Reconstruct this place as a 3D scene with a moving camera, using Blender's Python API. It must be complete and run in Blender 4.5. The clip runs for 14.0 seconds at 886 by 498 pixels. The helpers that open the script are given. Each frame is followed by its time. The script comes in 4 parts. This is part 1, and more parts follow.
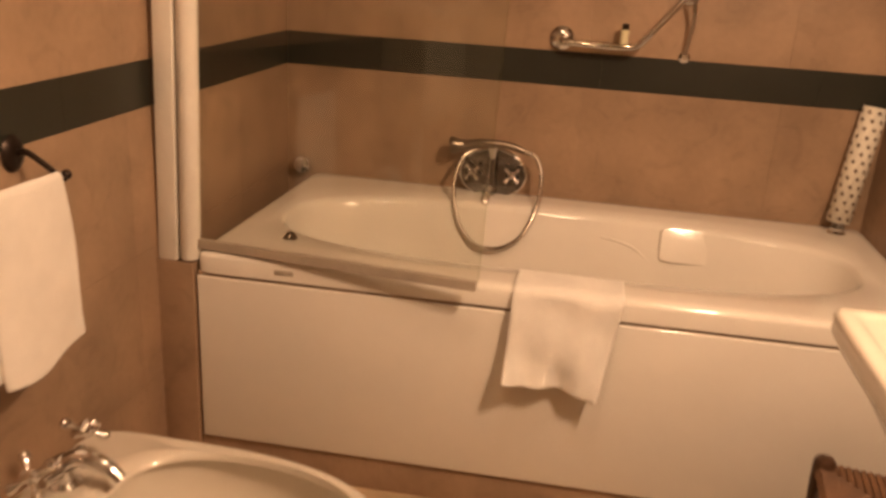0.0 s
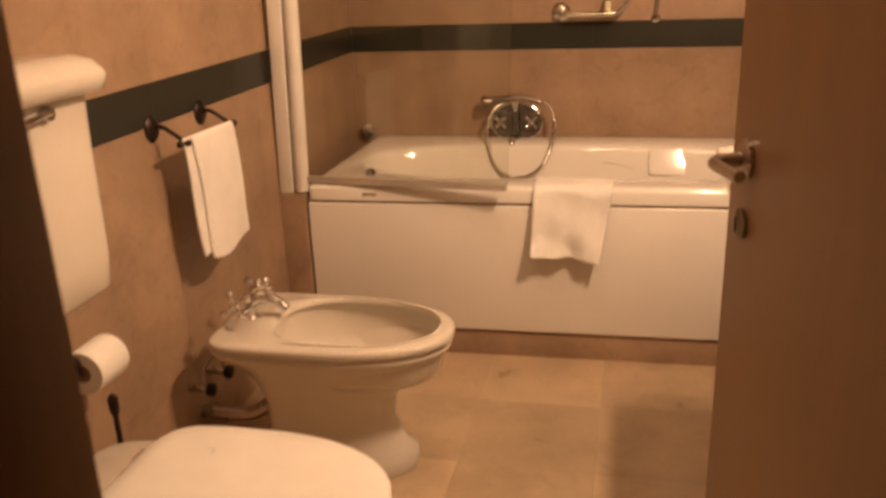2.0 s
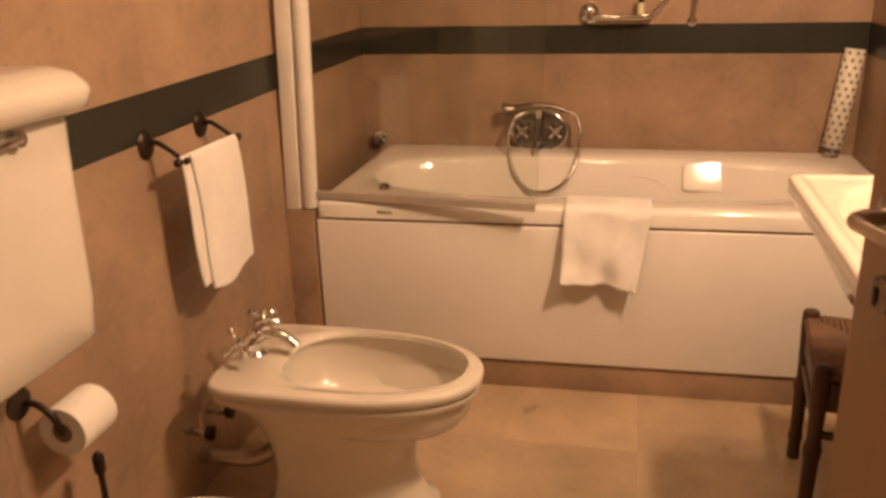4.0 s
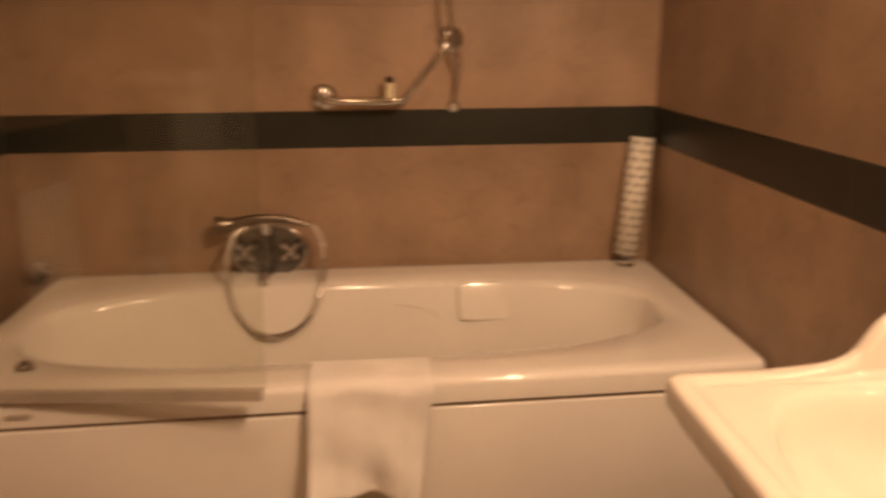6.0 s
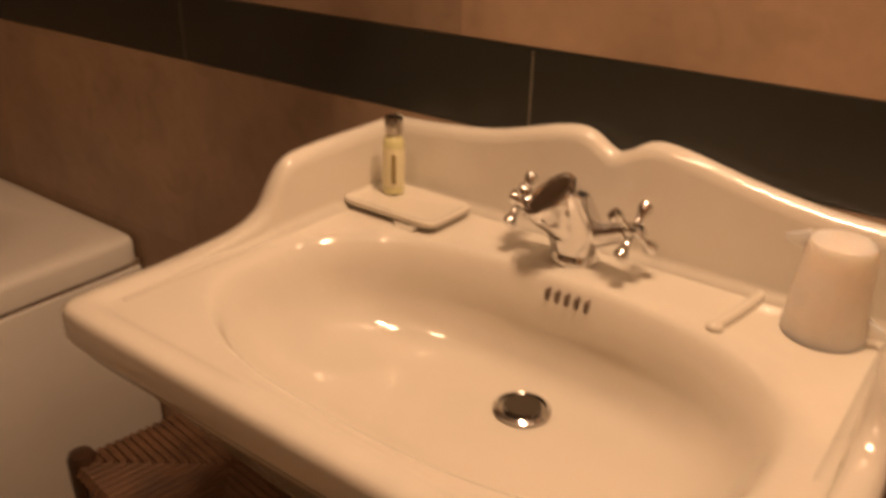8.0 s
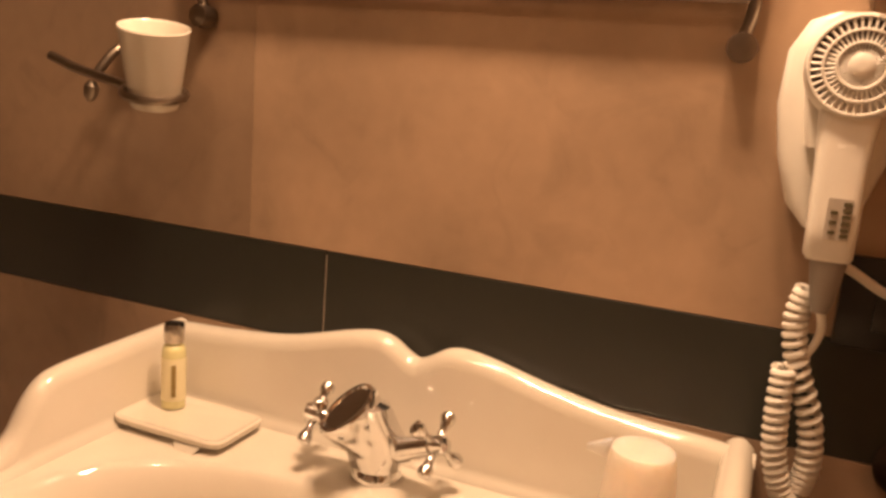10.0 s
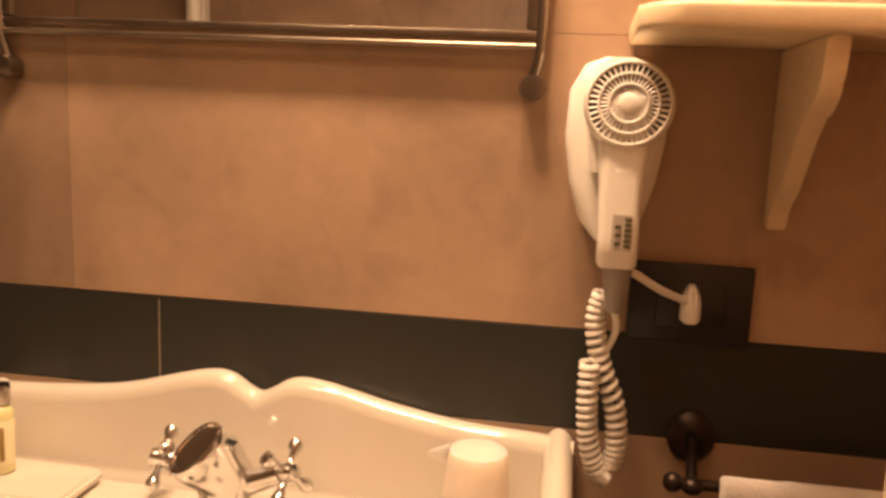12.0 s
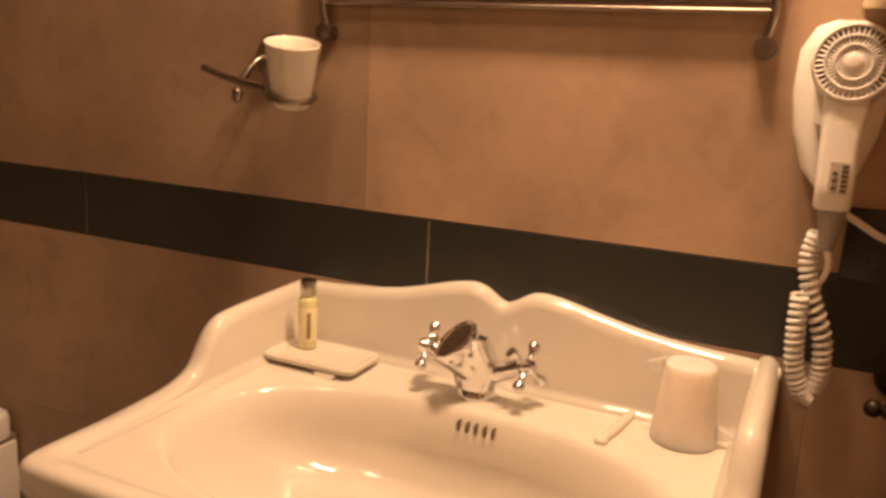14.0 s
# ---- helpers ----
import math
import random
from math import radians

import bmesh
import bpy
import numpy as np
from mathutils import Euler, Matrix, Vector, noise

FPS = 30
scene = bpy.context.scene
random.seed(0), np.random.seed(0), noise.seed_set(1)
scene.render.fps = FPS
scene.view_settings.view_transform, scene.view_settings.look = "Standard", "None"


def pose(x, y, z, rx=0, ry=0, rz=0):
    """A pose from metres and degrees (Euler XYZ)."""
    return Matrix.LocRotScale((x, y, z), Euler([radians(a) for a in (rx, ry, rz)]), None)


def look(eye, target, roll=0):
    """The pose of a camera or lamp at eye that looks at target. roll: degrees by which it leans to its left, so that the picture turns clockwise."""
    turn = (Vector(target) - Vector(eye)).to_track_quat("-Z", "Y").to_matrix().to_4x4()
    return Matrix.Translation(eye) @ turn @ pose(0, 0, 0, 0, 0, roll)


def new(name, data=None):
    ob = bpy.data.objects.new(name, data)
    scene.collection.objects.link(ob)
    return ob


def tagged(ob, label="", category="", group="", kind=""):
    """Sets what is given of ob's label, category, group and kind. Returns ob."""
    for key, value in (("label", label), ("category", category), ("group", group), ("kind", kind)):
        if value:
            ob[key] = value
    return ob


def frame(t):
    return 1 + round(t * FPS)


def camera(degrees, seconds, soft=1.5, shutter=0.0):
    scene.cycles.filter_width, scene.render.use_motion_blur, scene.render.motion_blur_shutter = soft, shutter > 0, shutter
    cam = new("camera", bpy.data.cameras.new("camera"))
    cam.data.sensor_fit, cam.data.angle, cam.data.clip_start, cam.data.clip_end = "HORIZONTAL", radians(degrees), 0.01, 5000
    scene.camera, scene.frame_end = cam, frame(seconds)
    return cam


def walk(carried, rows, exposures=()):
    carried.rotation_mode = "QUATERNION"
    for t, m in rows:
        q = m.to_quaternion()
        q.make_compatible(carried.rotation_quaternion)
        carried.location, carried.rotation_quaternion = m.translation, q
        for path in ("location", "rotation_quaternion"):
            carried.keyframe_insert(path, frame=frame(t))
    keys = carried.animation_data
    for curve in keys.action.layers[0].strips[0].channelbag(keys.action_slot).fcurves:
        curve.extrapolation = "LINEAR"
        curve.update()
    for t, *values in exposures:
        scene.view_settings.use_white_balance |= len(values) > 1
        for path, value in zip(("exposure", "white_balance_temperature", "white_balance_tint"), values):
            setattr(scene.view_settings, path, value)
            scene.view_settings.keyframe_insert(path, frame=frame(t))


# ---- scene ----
cam = camera(57.0, 14.0, soft=3.0, shutter=0.5)
PATH = [
    (0, (0.955, -2.451, 1.23), (0.63, -0.591, 0.572), 3.5),
    (0.5, (0.988, -2.712, 1.181), (0.686, -0.826, 0.587), 0.4),
    (1, (0.997, -2.912, 1.214), (0.747, -1.025, 0.599), -0.4),
    (1.5, (1.051, -3.096, 1.231), (0.686, -1.222, 0.634), -1.0),
    (2, (1.108, -3.215, 1.226), (0.672, -1.375, 0.572), -2.2),
    (2.2, (1.105, -3.249, 1.224), (0.691, -1.415, 0.543), -2.2),
    (4.5, (0.977, -2.805, 1.235), (0.544, -0.961, 0.592), -1.4),
    (5, (0.979, -2.558, 1.23), (0.529, -0.684, 0.695), -1.4),
    (5.5, (0.972, -2.376, 1.23), (0.68, -0.467, 0.71), -0.9),
    (6, (0.962, -2.229, 1.228), (1.128, -0.306, 0.702), -0.4),
    (6.5, (0.944, -2.133, 1.211), (1.636, -0.335, 0.677), 1.2),
    (7, (0.955, -2.094, 1.206), (1.979, -0.475, 0.632), 2.0),
    (7.5, (0.98, -2.056, 1.181), (2.295, -0.692, 0.54), 2.3),
    (8, (0.997, -2.003, 1.179), (2.461, -0.927, 0.344), 1.7),
    (8.2, (1.001, -1.992, 1.174), (2.503, -1.0, 0.284), 2.1),
    (8.5, (1.007, -1.986, 1.164), (2.579, -1.069, 0.334), 2.9),
    (9, (1.023, -1.984, 1.192), (2.718, -1.112, 0.587), 3.6),
    (11.5, (1.046, -1.959, 1.2), (2.966, -1.482, 0.909), 2.6),
    (12, (0.987, -1.974, 1.212), (2.937, -1.666, 0.889), 2.6),
    (12.5, (0.92, -1.985, 1.214), (2.863, -1.629, 0.898), 2.5),
    (13.2, (0.84, -1.997, 1.205), (2.707, -1.364, 0.868), 2.8),
    (13.5, (0.83, -1.993, 1.197), (2.666, -1.291, 0.828), 3.15),
    (14, (0.834, -1.998, 1.202), (2.612, -1.189, 0.772), 3.2),
]
EXPOSURES = [(0, 0.72), (0.6, 0.62), (1.5, 0.62), (2.2, 0.86), (4.5, 0.85), (5.2, 0.70), (6.0, 0.42), (6.5, 0.30), (7.0, 0.1), (7.5, -0.16), (8.5, -0.58), (9.0, -0.36), (11.5, 0.31), (12.0, 0.28), (13.0, 0.14), (14.0, 0.04)]
walk(cam, [(t, look(eye, target, roll)) for t, eye, target, roll in PATH], EXPOSURES)

# ---- light ----
world = bpy.data.worlds.new("world")
scene.world = world
world.use_nodes = True
world.node_tree.nodes["Background"].inputs[0].default_value = (1.0, 0.72, 0.45, 1)
world.node_tree.nodes["Background"].inputs[1].default_value = 0.02

WARM = (1.0, 0.62, 0.372)


def bulb_light(name, place, watts, size):
    data = bpy.data.lights.new(name, "POINT")
    data.energy, data.color, data.shadow_soft_size = watts, WARM, size
    ob = new(name, data)
    ob.location = place
    return ob


def shaded_light(name, place, watts, size):
    """A bulb in an open cup that throws its light downwards, softly cut off towards the horizon."""
    data = bpy.data.lights.new(name, "SPOT")
    data.energy, data.color, data.shadow_soft_size = watts, WARM, size
    data.spot_size, data.spot_blend = radians(165), 0.5
    ob = new(name, data)
    ob.matrix_world = look(place, Vector(place) + Vector((-0.04, 0.08, -1)))
    return ob


shaded_light("mirror_bulb_light", (1.565, -1.745, 1.90), 30.0, 0.045)
shaded_light("mirror_bulb_light", (1.565, -1.875, 1.90), 30.0, 0.045)
# Added fill: an unseen source under the ceiling that lifts the darker areas.
bulb_light("ceiling_fill_light", (0.875, -1.55, 2.33), 10.0, 0.07)

# ---- materials ----


def nodes_of(name):
    m = bpy.data.materials.new(name)
    m.use_nodes = True
    nt = m.node_tree
    return m, nt, nt.nodes["Principled BSDF"]


def surface(name, colour, rough=0.5, metal=0.0, spread=0.12, scale=6.0, fine=80.0, bump=0.05, second=None,
            by_piece=0.0, coat=0.0, stretch=(1, 1, 1), relief=0.004, sheen=0.0, rough_spread=0.12, stain=0.0, by_colour=False):
    """Two scales of noise over a base colour, with fine relief; by_piece varies it from object to object, by_colour
    multiplies in the object's colour.
    """
    m, nt, b = nodes_of(name)
    link = nt.links.new
    tc = nt.nodes.new("ShaderNodeTexCoord")
    mp = nt.nodes.new("ShaderNodeMapping")
    mp.inputs["Scale"].default_value = stretch
    geo = nt.nodes.new("ShaderNodeNewGeometry")
    link(geo.outputs["Position"], mp.inputs["Vector"])
    big = nt.nodes.new("ShaderNodeTexNoise")
    big.inputs["Scale"].default_value, big.inputs["Detail"].default_value = scale, 5
    link(mp.outputs[0], big.inputs["Vector"])
    small = nt.nodes.new("ShaderNodeTexNoise")
    small.inputs["Scale"].default_value, small.inputs["Detail"].default_value = fine, 4
    link(mp.outputs[0], small.inputs["Vector"])
    ramp = nt.nodes.new("ShaderNodeValToRGB")
    dark = second or tuple(c * (1 - spread * 2) for c in colour)
    lite = tuple(min(1, c * (1 + spread)) for c in colour)
    ramp.color_ramp.elements[0].position, ramp.color_ramp.elements[1].position = 0.3, 0.7
    ramp.color_ramp.elements[0].color, ramp.color_ramp.elements[1].color = (*dark, 1), (*lite, 1)
    link(big.outputs["Fac"], ramp.inputs["Fac"])
    mix = nt.nodes.new("ShaderNodeMixRGB")
    mix.blend_type = "MULTIPLY"
    mix.inputs["Fac"].default_value = 1.0
    grain = nt.nodes.new("ShaderNodeMapRange")
    grain.inputs["From Min"].default_value, grain.inputs["From Max"].default_value = 0.3, 0.7
    grain.inputs["To Min"].default_value, grain.inputs["To Max"].default_value = 1 - spread * 0.7, 1.0
    link(small.outputs["Fac"], grain.inputs["Value"])
    link(ramp.outputs[0], mix.inputs[1])
    link(grain.outputs[0], mix.inputs[2])
    out = mix.outputs[0]
    if stain:
        smear = nt.nodes.new("ShaderNodeTexNoise")
        smear.inputs["Scale"].default_value, smear.inputs["Detail"].default_value, smear.inputs["Distortion"].default_value = 11.0, 6, 1.6
        link(mp.outputs[0], smear.inputs["Vector"])
        worn = nt.nodes.new("ShaderNodeMapRange")
        worn.inputs["From Min"].default_value, worn.inputs["From Max"].default_value = 0.54, 0.68
        worn.inputs["To Min"].default_value, worn.inputs["To Max"].default_value = 1.0, 1 - stain
        link(smear.outputs["Fac"], worn.inputs["Value"])
        mix3 = nt.nodes.new("ShaderNodeMixRGB")
        mix3.blend_type = "MULTIPLY"
        mix3.inputs["Fac"].default_value = 1.0
        link(out, mix3.inputs[1])
        link(worn.outputs[0], mix3.inputs[2])
        out = mix3.outputs[0]
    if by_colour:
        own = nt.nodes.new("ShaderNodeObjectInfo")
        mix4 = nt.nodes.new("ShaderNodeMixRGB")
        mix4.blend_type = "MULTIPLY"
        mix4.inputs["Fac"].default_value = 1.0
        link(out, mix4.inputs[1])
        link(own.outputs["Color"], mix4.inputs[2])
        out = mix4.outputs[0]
    if by_piece:
        info = nt.nodes.new("ShaderNodeObjectInfo")
        tone = nt.nodes.new("ShaderNodeMapRange")
        tone.inputs["To Min"].default_value, tone.inputs["To Max"].default_value = 1 - by_piece, 1.0
        link(info.outputs["Random"], tone.inputs["Value"])
        mix2 = nt.nodes.new("ShaderNodeMixRGB")
        mix2.blend_type = "MULTIPLY"
        mix2.inputs["Fac"].default_value = 1.0
        link(out, mix2.inputs[1])
        link(tone.outputs[0], mix2.inputs[2])
        out = mix2.outputs[0]
    link(out, b.inputs["Base Color"])
    b.inputs["Metallic"].default_value = metal
    rr = nt.nodes.new("ShaderNodeMapRange")
    rr.inputs["To Min"].default_value = max(0.02, rough - rough_spread)
    rr.inputs["To Max"].default_value = min(1.0, rough + rough_spread)
    link(big.outputs["Fac"], rr.inputs["Value"])
    link(rr.outputs[0], b.inputs["Roughness"])
    b.inputs["Coat Weight"].default_value = coat
    b.inputs["Sheen Weight"].default_value = sheen
    if bump:
        bp = nt.nodes.new("ShaderNodeBump")
        bp.inputs["Strength"].default_value, bp.inputs["Distance"].default_value = bump, relief
        link(small.outputs["Fac"], bp.inputs["Height"])
        link(bp.outputs[0], b.inputs["Normal"])
    return m


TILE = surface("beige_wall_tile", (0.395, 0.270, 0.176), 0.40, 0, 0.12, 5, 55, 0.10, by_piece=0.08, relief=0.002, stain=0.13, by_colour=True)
PALE_GROUT = surface("pale_band_grout", (0.50, 0.42, 0.32), 0.9, 0, 0.1, 10, 150, 0.2)
GROUT = surface("tile_grout", (0.40, 0.285, 0.19), 0.9, 0, 0.1, 10, 150, 0.2)
BAND = surface("dark_green_band", (0.026, 0.0275, 0.0205), 0.33, 0, 0.12, 7, 60, 0.05, by_piece=0.25, rough_spread=0.04, second=(0.0235, 0.025, 0.0185), relief=0.002)
FLOOR_TILE = surface("beige_floor_tile", (0.56, 0.42, 0.27), 0.32, 0, 0.10, 5, 70, 0.10, by_piece=0.28, relief=0.002, stain=0.08)
PLASTER = surface("plaster", (0.72, 0.66, 0.56), 0.85, 0, 0.05, 3, 90, 0.15)
CERAMIC = surface("white_ceramic", (0.655, 0.607, 0.517), 0.07, 0, 0.02, 5, 40, 0.0, coat=0.5, rough_spread=0.04)
ACRYLIC = surface("white_acrylic", (0.80, 0.77, 0.70), 0.09, 0, 0.02, 4, 40, 0.0, coat=0.4, rough_spread=0.03)
CHROME = surface("chrome", (0.78, 0.78, 0.78), 0.10, 1.0, 0.03, 8, 60, 0.0, rough_spread=0.05)
# Darker copy of the chrome, with reflections of a dark room in its colour.
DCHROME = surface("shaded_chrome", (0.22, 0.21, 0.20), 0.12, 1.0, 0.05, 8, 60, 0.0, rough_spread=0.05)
STEEL = surface("brushed_steel", (0.55, 0.50, 0.44), 0.28, 1.0, 0.08, 12, 90, 0.03)
BRONZE = surface("dark_bronze", (0.045, 0.030, 0.022), 0.38, 0.7, 0.2, 20, 120, 0.10)
AGED = surface("aged_steel", (0.30, 0.25, 0.20), 0.34, 1.0, 0.12, 14, 110, 0.05)
TOWEL = surface("white_terry_towel", (0.86, 0.83, 0.77), 0.95, 0, 0.04, 14, 420, 0.6, relief=0.004, sheen=0.3)
DOOR = surface("brown_door_laminate", (0.33, 0.205, 0.110), 0.45, 0, 0.06, 3, 45, 0.06, stretch=(7, 7, 0.6))
JAMB = surface("brown_frame_wood", (0.26, 0.15, 0.075), 0.5, 0, 0.14, 3, 45, 0.08, stretch=(7, 7, 0.6))
DARKWOOD = surface("dark_stool_wood", (0.075, 0.036, 0.018), 0.42, 0, 0.25, 6, 70, 0.12, stretch=(3, 3, 0.8))
RUSH = surface("brown_woven_rush", (0.15, 0.075, 0.036), 0.7, 0, 0.18, 20, 160, 0.4)
SHELFWOOD = surface("cream_painted_wood", (0.72, 0.58, 0.38), 0.45, 0, 0.07, 5, 80, 0.06)
PLASTIC = surface("white_plastic", (0.78, 0.75, 0.68), 0.32, 0, 0.03, 10, 90, 0.03)
GREYPLASTIC = surface("grey_plastic", (0.30, 0.27, 0.24), 0.5, 0, 0.05, 10, 90, 0.03)
BLACK = surface("black_socket_plastic", (0.014, 0.013, 0.012), 0.35, 0, 0.1, 10, 90, 0.03)
DARK = surface("dark_recess", (0.02, 0.015, 0.012), 0.7, 0, 0.1, 10, 90, 0.0)
# Shade inside the overflow slots and the dryer's air inlet, as a colour.
SLOT = surface("brown_shadow_slot", (0.16, 0.11, 0.075), 0.6, 0, 0.1, 10, 90, 0.0)
PAPER = surface("toilet_paper", (0.80, 0.77, 0.71), 0.95, 0, 0.03, 12, 200, 0.2)
CARD = surface("cardboard_core", (0.20, 0.13, 0.08), 0.9, 0, 0.1, 12, 100, 0.1)
LIQUID = surface("yellow_green_gel", (0.64, 0.60, 0.31), 0.15, 0, 0.05, 20, 90, 0.0, coat=0.6)
LABEL = surface("pale_yellow_label", (0.76, 0.70, 0.46), 0.5, 0, 0.05, 20, 90, 0.02)
LABELBAR = surface("dark_label_print", (0.10, 0.085, 0.04), 0.5, 0, 0.1, 20, 90, 0.0)
SEAL = surface("grey_seal_strip", (0.42, 0.37, 0.30), 0.35, 0, 0.08, 10, 90, 0.03)
HALLWALL = surface("hall_plaster", (0.42, 0.33, 0.24), 0.85, 0, 0.06, 3, 90, 0.15)


def thin_glass(name, tint, gloss=0.06):
    m, nt, b = nodes_of(name)
    out = nt.nodes["Material Output"]
    tr = nt.nodes.new("ShaderNodeBsdfTransparent")
    tr.inputs[0].default_value = (*tint, 1)
    gl = nt.nodes.new("ShaderNodeBsdfGlossy")
    gl.inputs["Roughness"].default_value = 0.02
    mx = nt.nodes.new("ShaderNodeMixShader")
    mx.inputs[0].default_value = gloss
    nt.links.new(tr.outputs[0], mx.inputs[1])
    nt.links.new(gl.outputs[0], mx.inputs[2])
    nt.links.new(mx.outputs[0], out.inputs[0])
    return m


GLASS = thin_glass("screen_glass", (0.955, 0.960, 0.930), 0.04)
WRAP = surface("frosted_wrapped_plastic", (0.74, 0.68, 0.61), 0.45, 0, 0.04, 25, 120, 0.25)
WRAP.node_tree.nodes["Principled BSDF"].inputs["Subsurface Weight"].default_value = 0.9
WRAP.node_tree.nodes["Principled BSDF"].inputs["Subsurface Radius"].default_value = (1.0, 0.8, 0.6)
WRAP.node_tree.nodes["Principled BSDF"].inputs["Subsurface Scale"].default_value = 0.05
MIRROR, _nt, _b = nodes_of("mirror_silver")
_b.inputs["Base Color"].default_value = (0.86, 0.86, 0.84, 1)
_b.inputs["Metallic"].default_value, _b.inputs["Roughness"].default_value = 1.0, 0.015
# Glow for the shade of the added ceiling fill.
GLOW, _nt, _b = nodes_of("fill_lamp_glow")
_b.inputs["Base Color"].default_value = (0.9, 0.85, 0.75, 1)
_b.inputs["Emission Color"].default_value = (*WARM, 1)
_b.inputs["Emission Strength"].default_value = 8.0

# ---- mesh helpers ----


def part(name, bm, material, parent=None, label="", sharp=0.75):
    """One mesh object from a bmesh, smooth but for its sharp edges."""
    bmesh.ops.recalc_face_normals(bm, faces=bm.faces[:])
    for f in bm.faces:
        f.smooth = True
    for e in bm.edges:
        if len(e.link_faces) == 2 and e.calc_face_angle(0) > sharp:
            e.smooth = False
    me = bpy.data.meshes.new(name)
    bm.to_mesh(me)
    bm.free()
    me.materials.append(material)
    ob = new(name, me)
    if parent:
        ob.parent = parent
    if label:
        ob["label"] = label
    return ob


def thing(name, label, category, group="", place=(0, 0, 0)):
    ob = new(name)
    ob.empty_display_size = 0.05
    ob.location = place
    return tagged(ob, label, category, group)


def box(x0, x1, y0, y1, z0, z1, bev=0.0, seg=2, into=None):
    bm = into or bmesh.new()
    made = bmesh.ops.create_cube(bm, size=1.0)["verts"]
    for v in made:
        v.co = Vector(((x0 + x1) / 2 + v.co.x * (x1 - x0), (y0 + y1) / 2 + v.co.y * (y1 - y0), (z0 + z1) / 2 + v.co.z * (z1 - z0)))
    if bev:
        edges = list({e for v in made for e in v.link_edges})
        bmesh.ops.bevel(bm, geom=edges, offset=bev, segments=seg, affect="EDGES", profile=0.5)
    return bm


def loft(rings, cap_start=True, cap_end=True, into=None, closed=True):
    """Skin between rings of points, all of one length."""
    bm = into or bmesh.new()
    rows = [[bm.verts.new(p) for p in r] for r in rings]
    n = len(rows[0])
    for a, b in zip(rows, rows[1:]):
        for i in range(n if closed else n - 1):
            bm.faces.new((a[i], a[(i + 1) % n], b[(i + 1) % n], b[i]))
    if closed and cap_start:
        bm.faces.new(rows[0])
    if closed and cap_end:
        bm.faces.new(rows[-1][::-1])
    return bm


def oval(cx, cy, z, a, b, p=2.0, n=48, front=None):
    """A superellipse; front: another exponent for the side of greater x."""
    out = []
    for i in range(n):
        t = 2 * math.pi * i / n
        c, s = math.cos(t), math.sin(t)
        q = front if front and c > 0 else p
        out.append(Vector((cx + a * math.copysign(abs(c) ** (2 / q), c), cy + b * math.copysign(abs(s) ** (2 / q), s), z)))
    return out


def lathe(profile, m=Matrix(), n=24, into=None, caps=True):
    rings = [[m @ Vector((r * math.cos(2 * math.pi * i / n), r * math.sin(2 * math.pi * i / n), z)) for i in range(n)] for r, z in profile]
    return loft(rings, caps, caps, into)


def along(a, b):
    """A frame at a whose z axis points to b."""
    a, b = Vector(a), Vector(b)
    return Matrix.Translation(a) @ (b - a).to_track_quat("Z", "Y").to_matrix().to_4x4()


def rod(a, b, r, r2=None, n=12, into=None):
    d = (Vector(b) - Vector(a)).length
    return lathe([(r, 0), (r2 or r, d)], along(a, b), n, into)


def ball(c, r, n=12, into=None, squash=1.0):
    steps = 7
    prof = [(max(r * math.sin(math.pi * k / steps), r * 0.02), -r * squash * math.cos(math.pi * k / steps)) for k in range(steps + 1)]
    return lathe(prof, Matrix.Translation(c), n, into)


def curve_points(ctrl, per=8, closed=False):
    """Points on a smooth curve through the given ones."""
    pts = [Vector(p) for p in ctrl]
    out, n = [], len(pts)
    for i in range(n if closed else n - 1):
        g = (lambda k: pts[k % n]) if closed else (lambda k: pts[min(max(k, 0), n - 1)])
        p0, p1, p2, p3 = g(i - 1), g(i), g(i + 1), g(i + 2)
        for s in range(per):
            t = s / per
            out.append(0.5 * ((2 * p1) + (p2 - p0) * t + (2 * p0 - 5 * p1 + 4 * p2 - p3) * t * t + (3 * p1 - p0 - 3 * p2 + p3) * t ** 3))
    if not closed:
        out.append(pts[-1])
    return out


def tube(pts, r, n=10, closed=False, into=None):
    pts = [Vector(p) for p in pts]
    k = len(pts)
    radius = r if callable(r) else (lambda s: r)
    up, rings = None, []
    for i, p in enumerate(pts):
        a = pts[(i - 1) % k] if closed else pts[max(i - 1, 0)]
        b = pts[(i + 1) % k] if closed else pts[min(i + 1, k - 1)]
        d = (b - a).normalized()
        if up is None:
            up = d.orthogonal().normalized()
        up = (up - d * up.dot(d)).normalized()
        side = d.cross(up)
        rr = radius(i / max(k - 1, 1))
        rings.append([p + (up * math.cos(2 * math.pi * j / n) + side * math.sin(2 * math.pi * j / n)) * rr for j in range(n)])
    if closed:
        rings.append(rings[0])
        bm = loft(rings, False, False, into)
        bmesh.ops.remove_doubles(bm, verts=bm.verts[:], dist=1e-6)
        return bm
    return loft(rings, True, True, into)


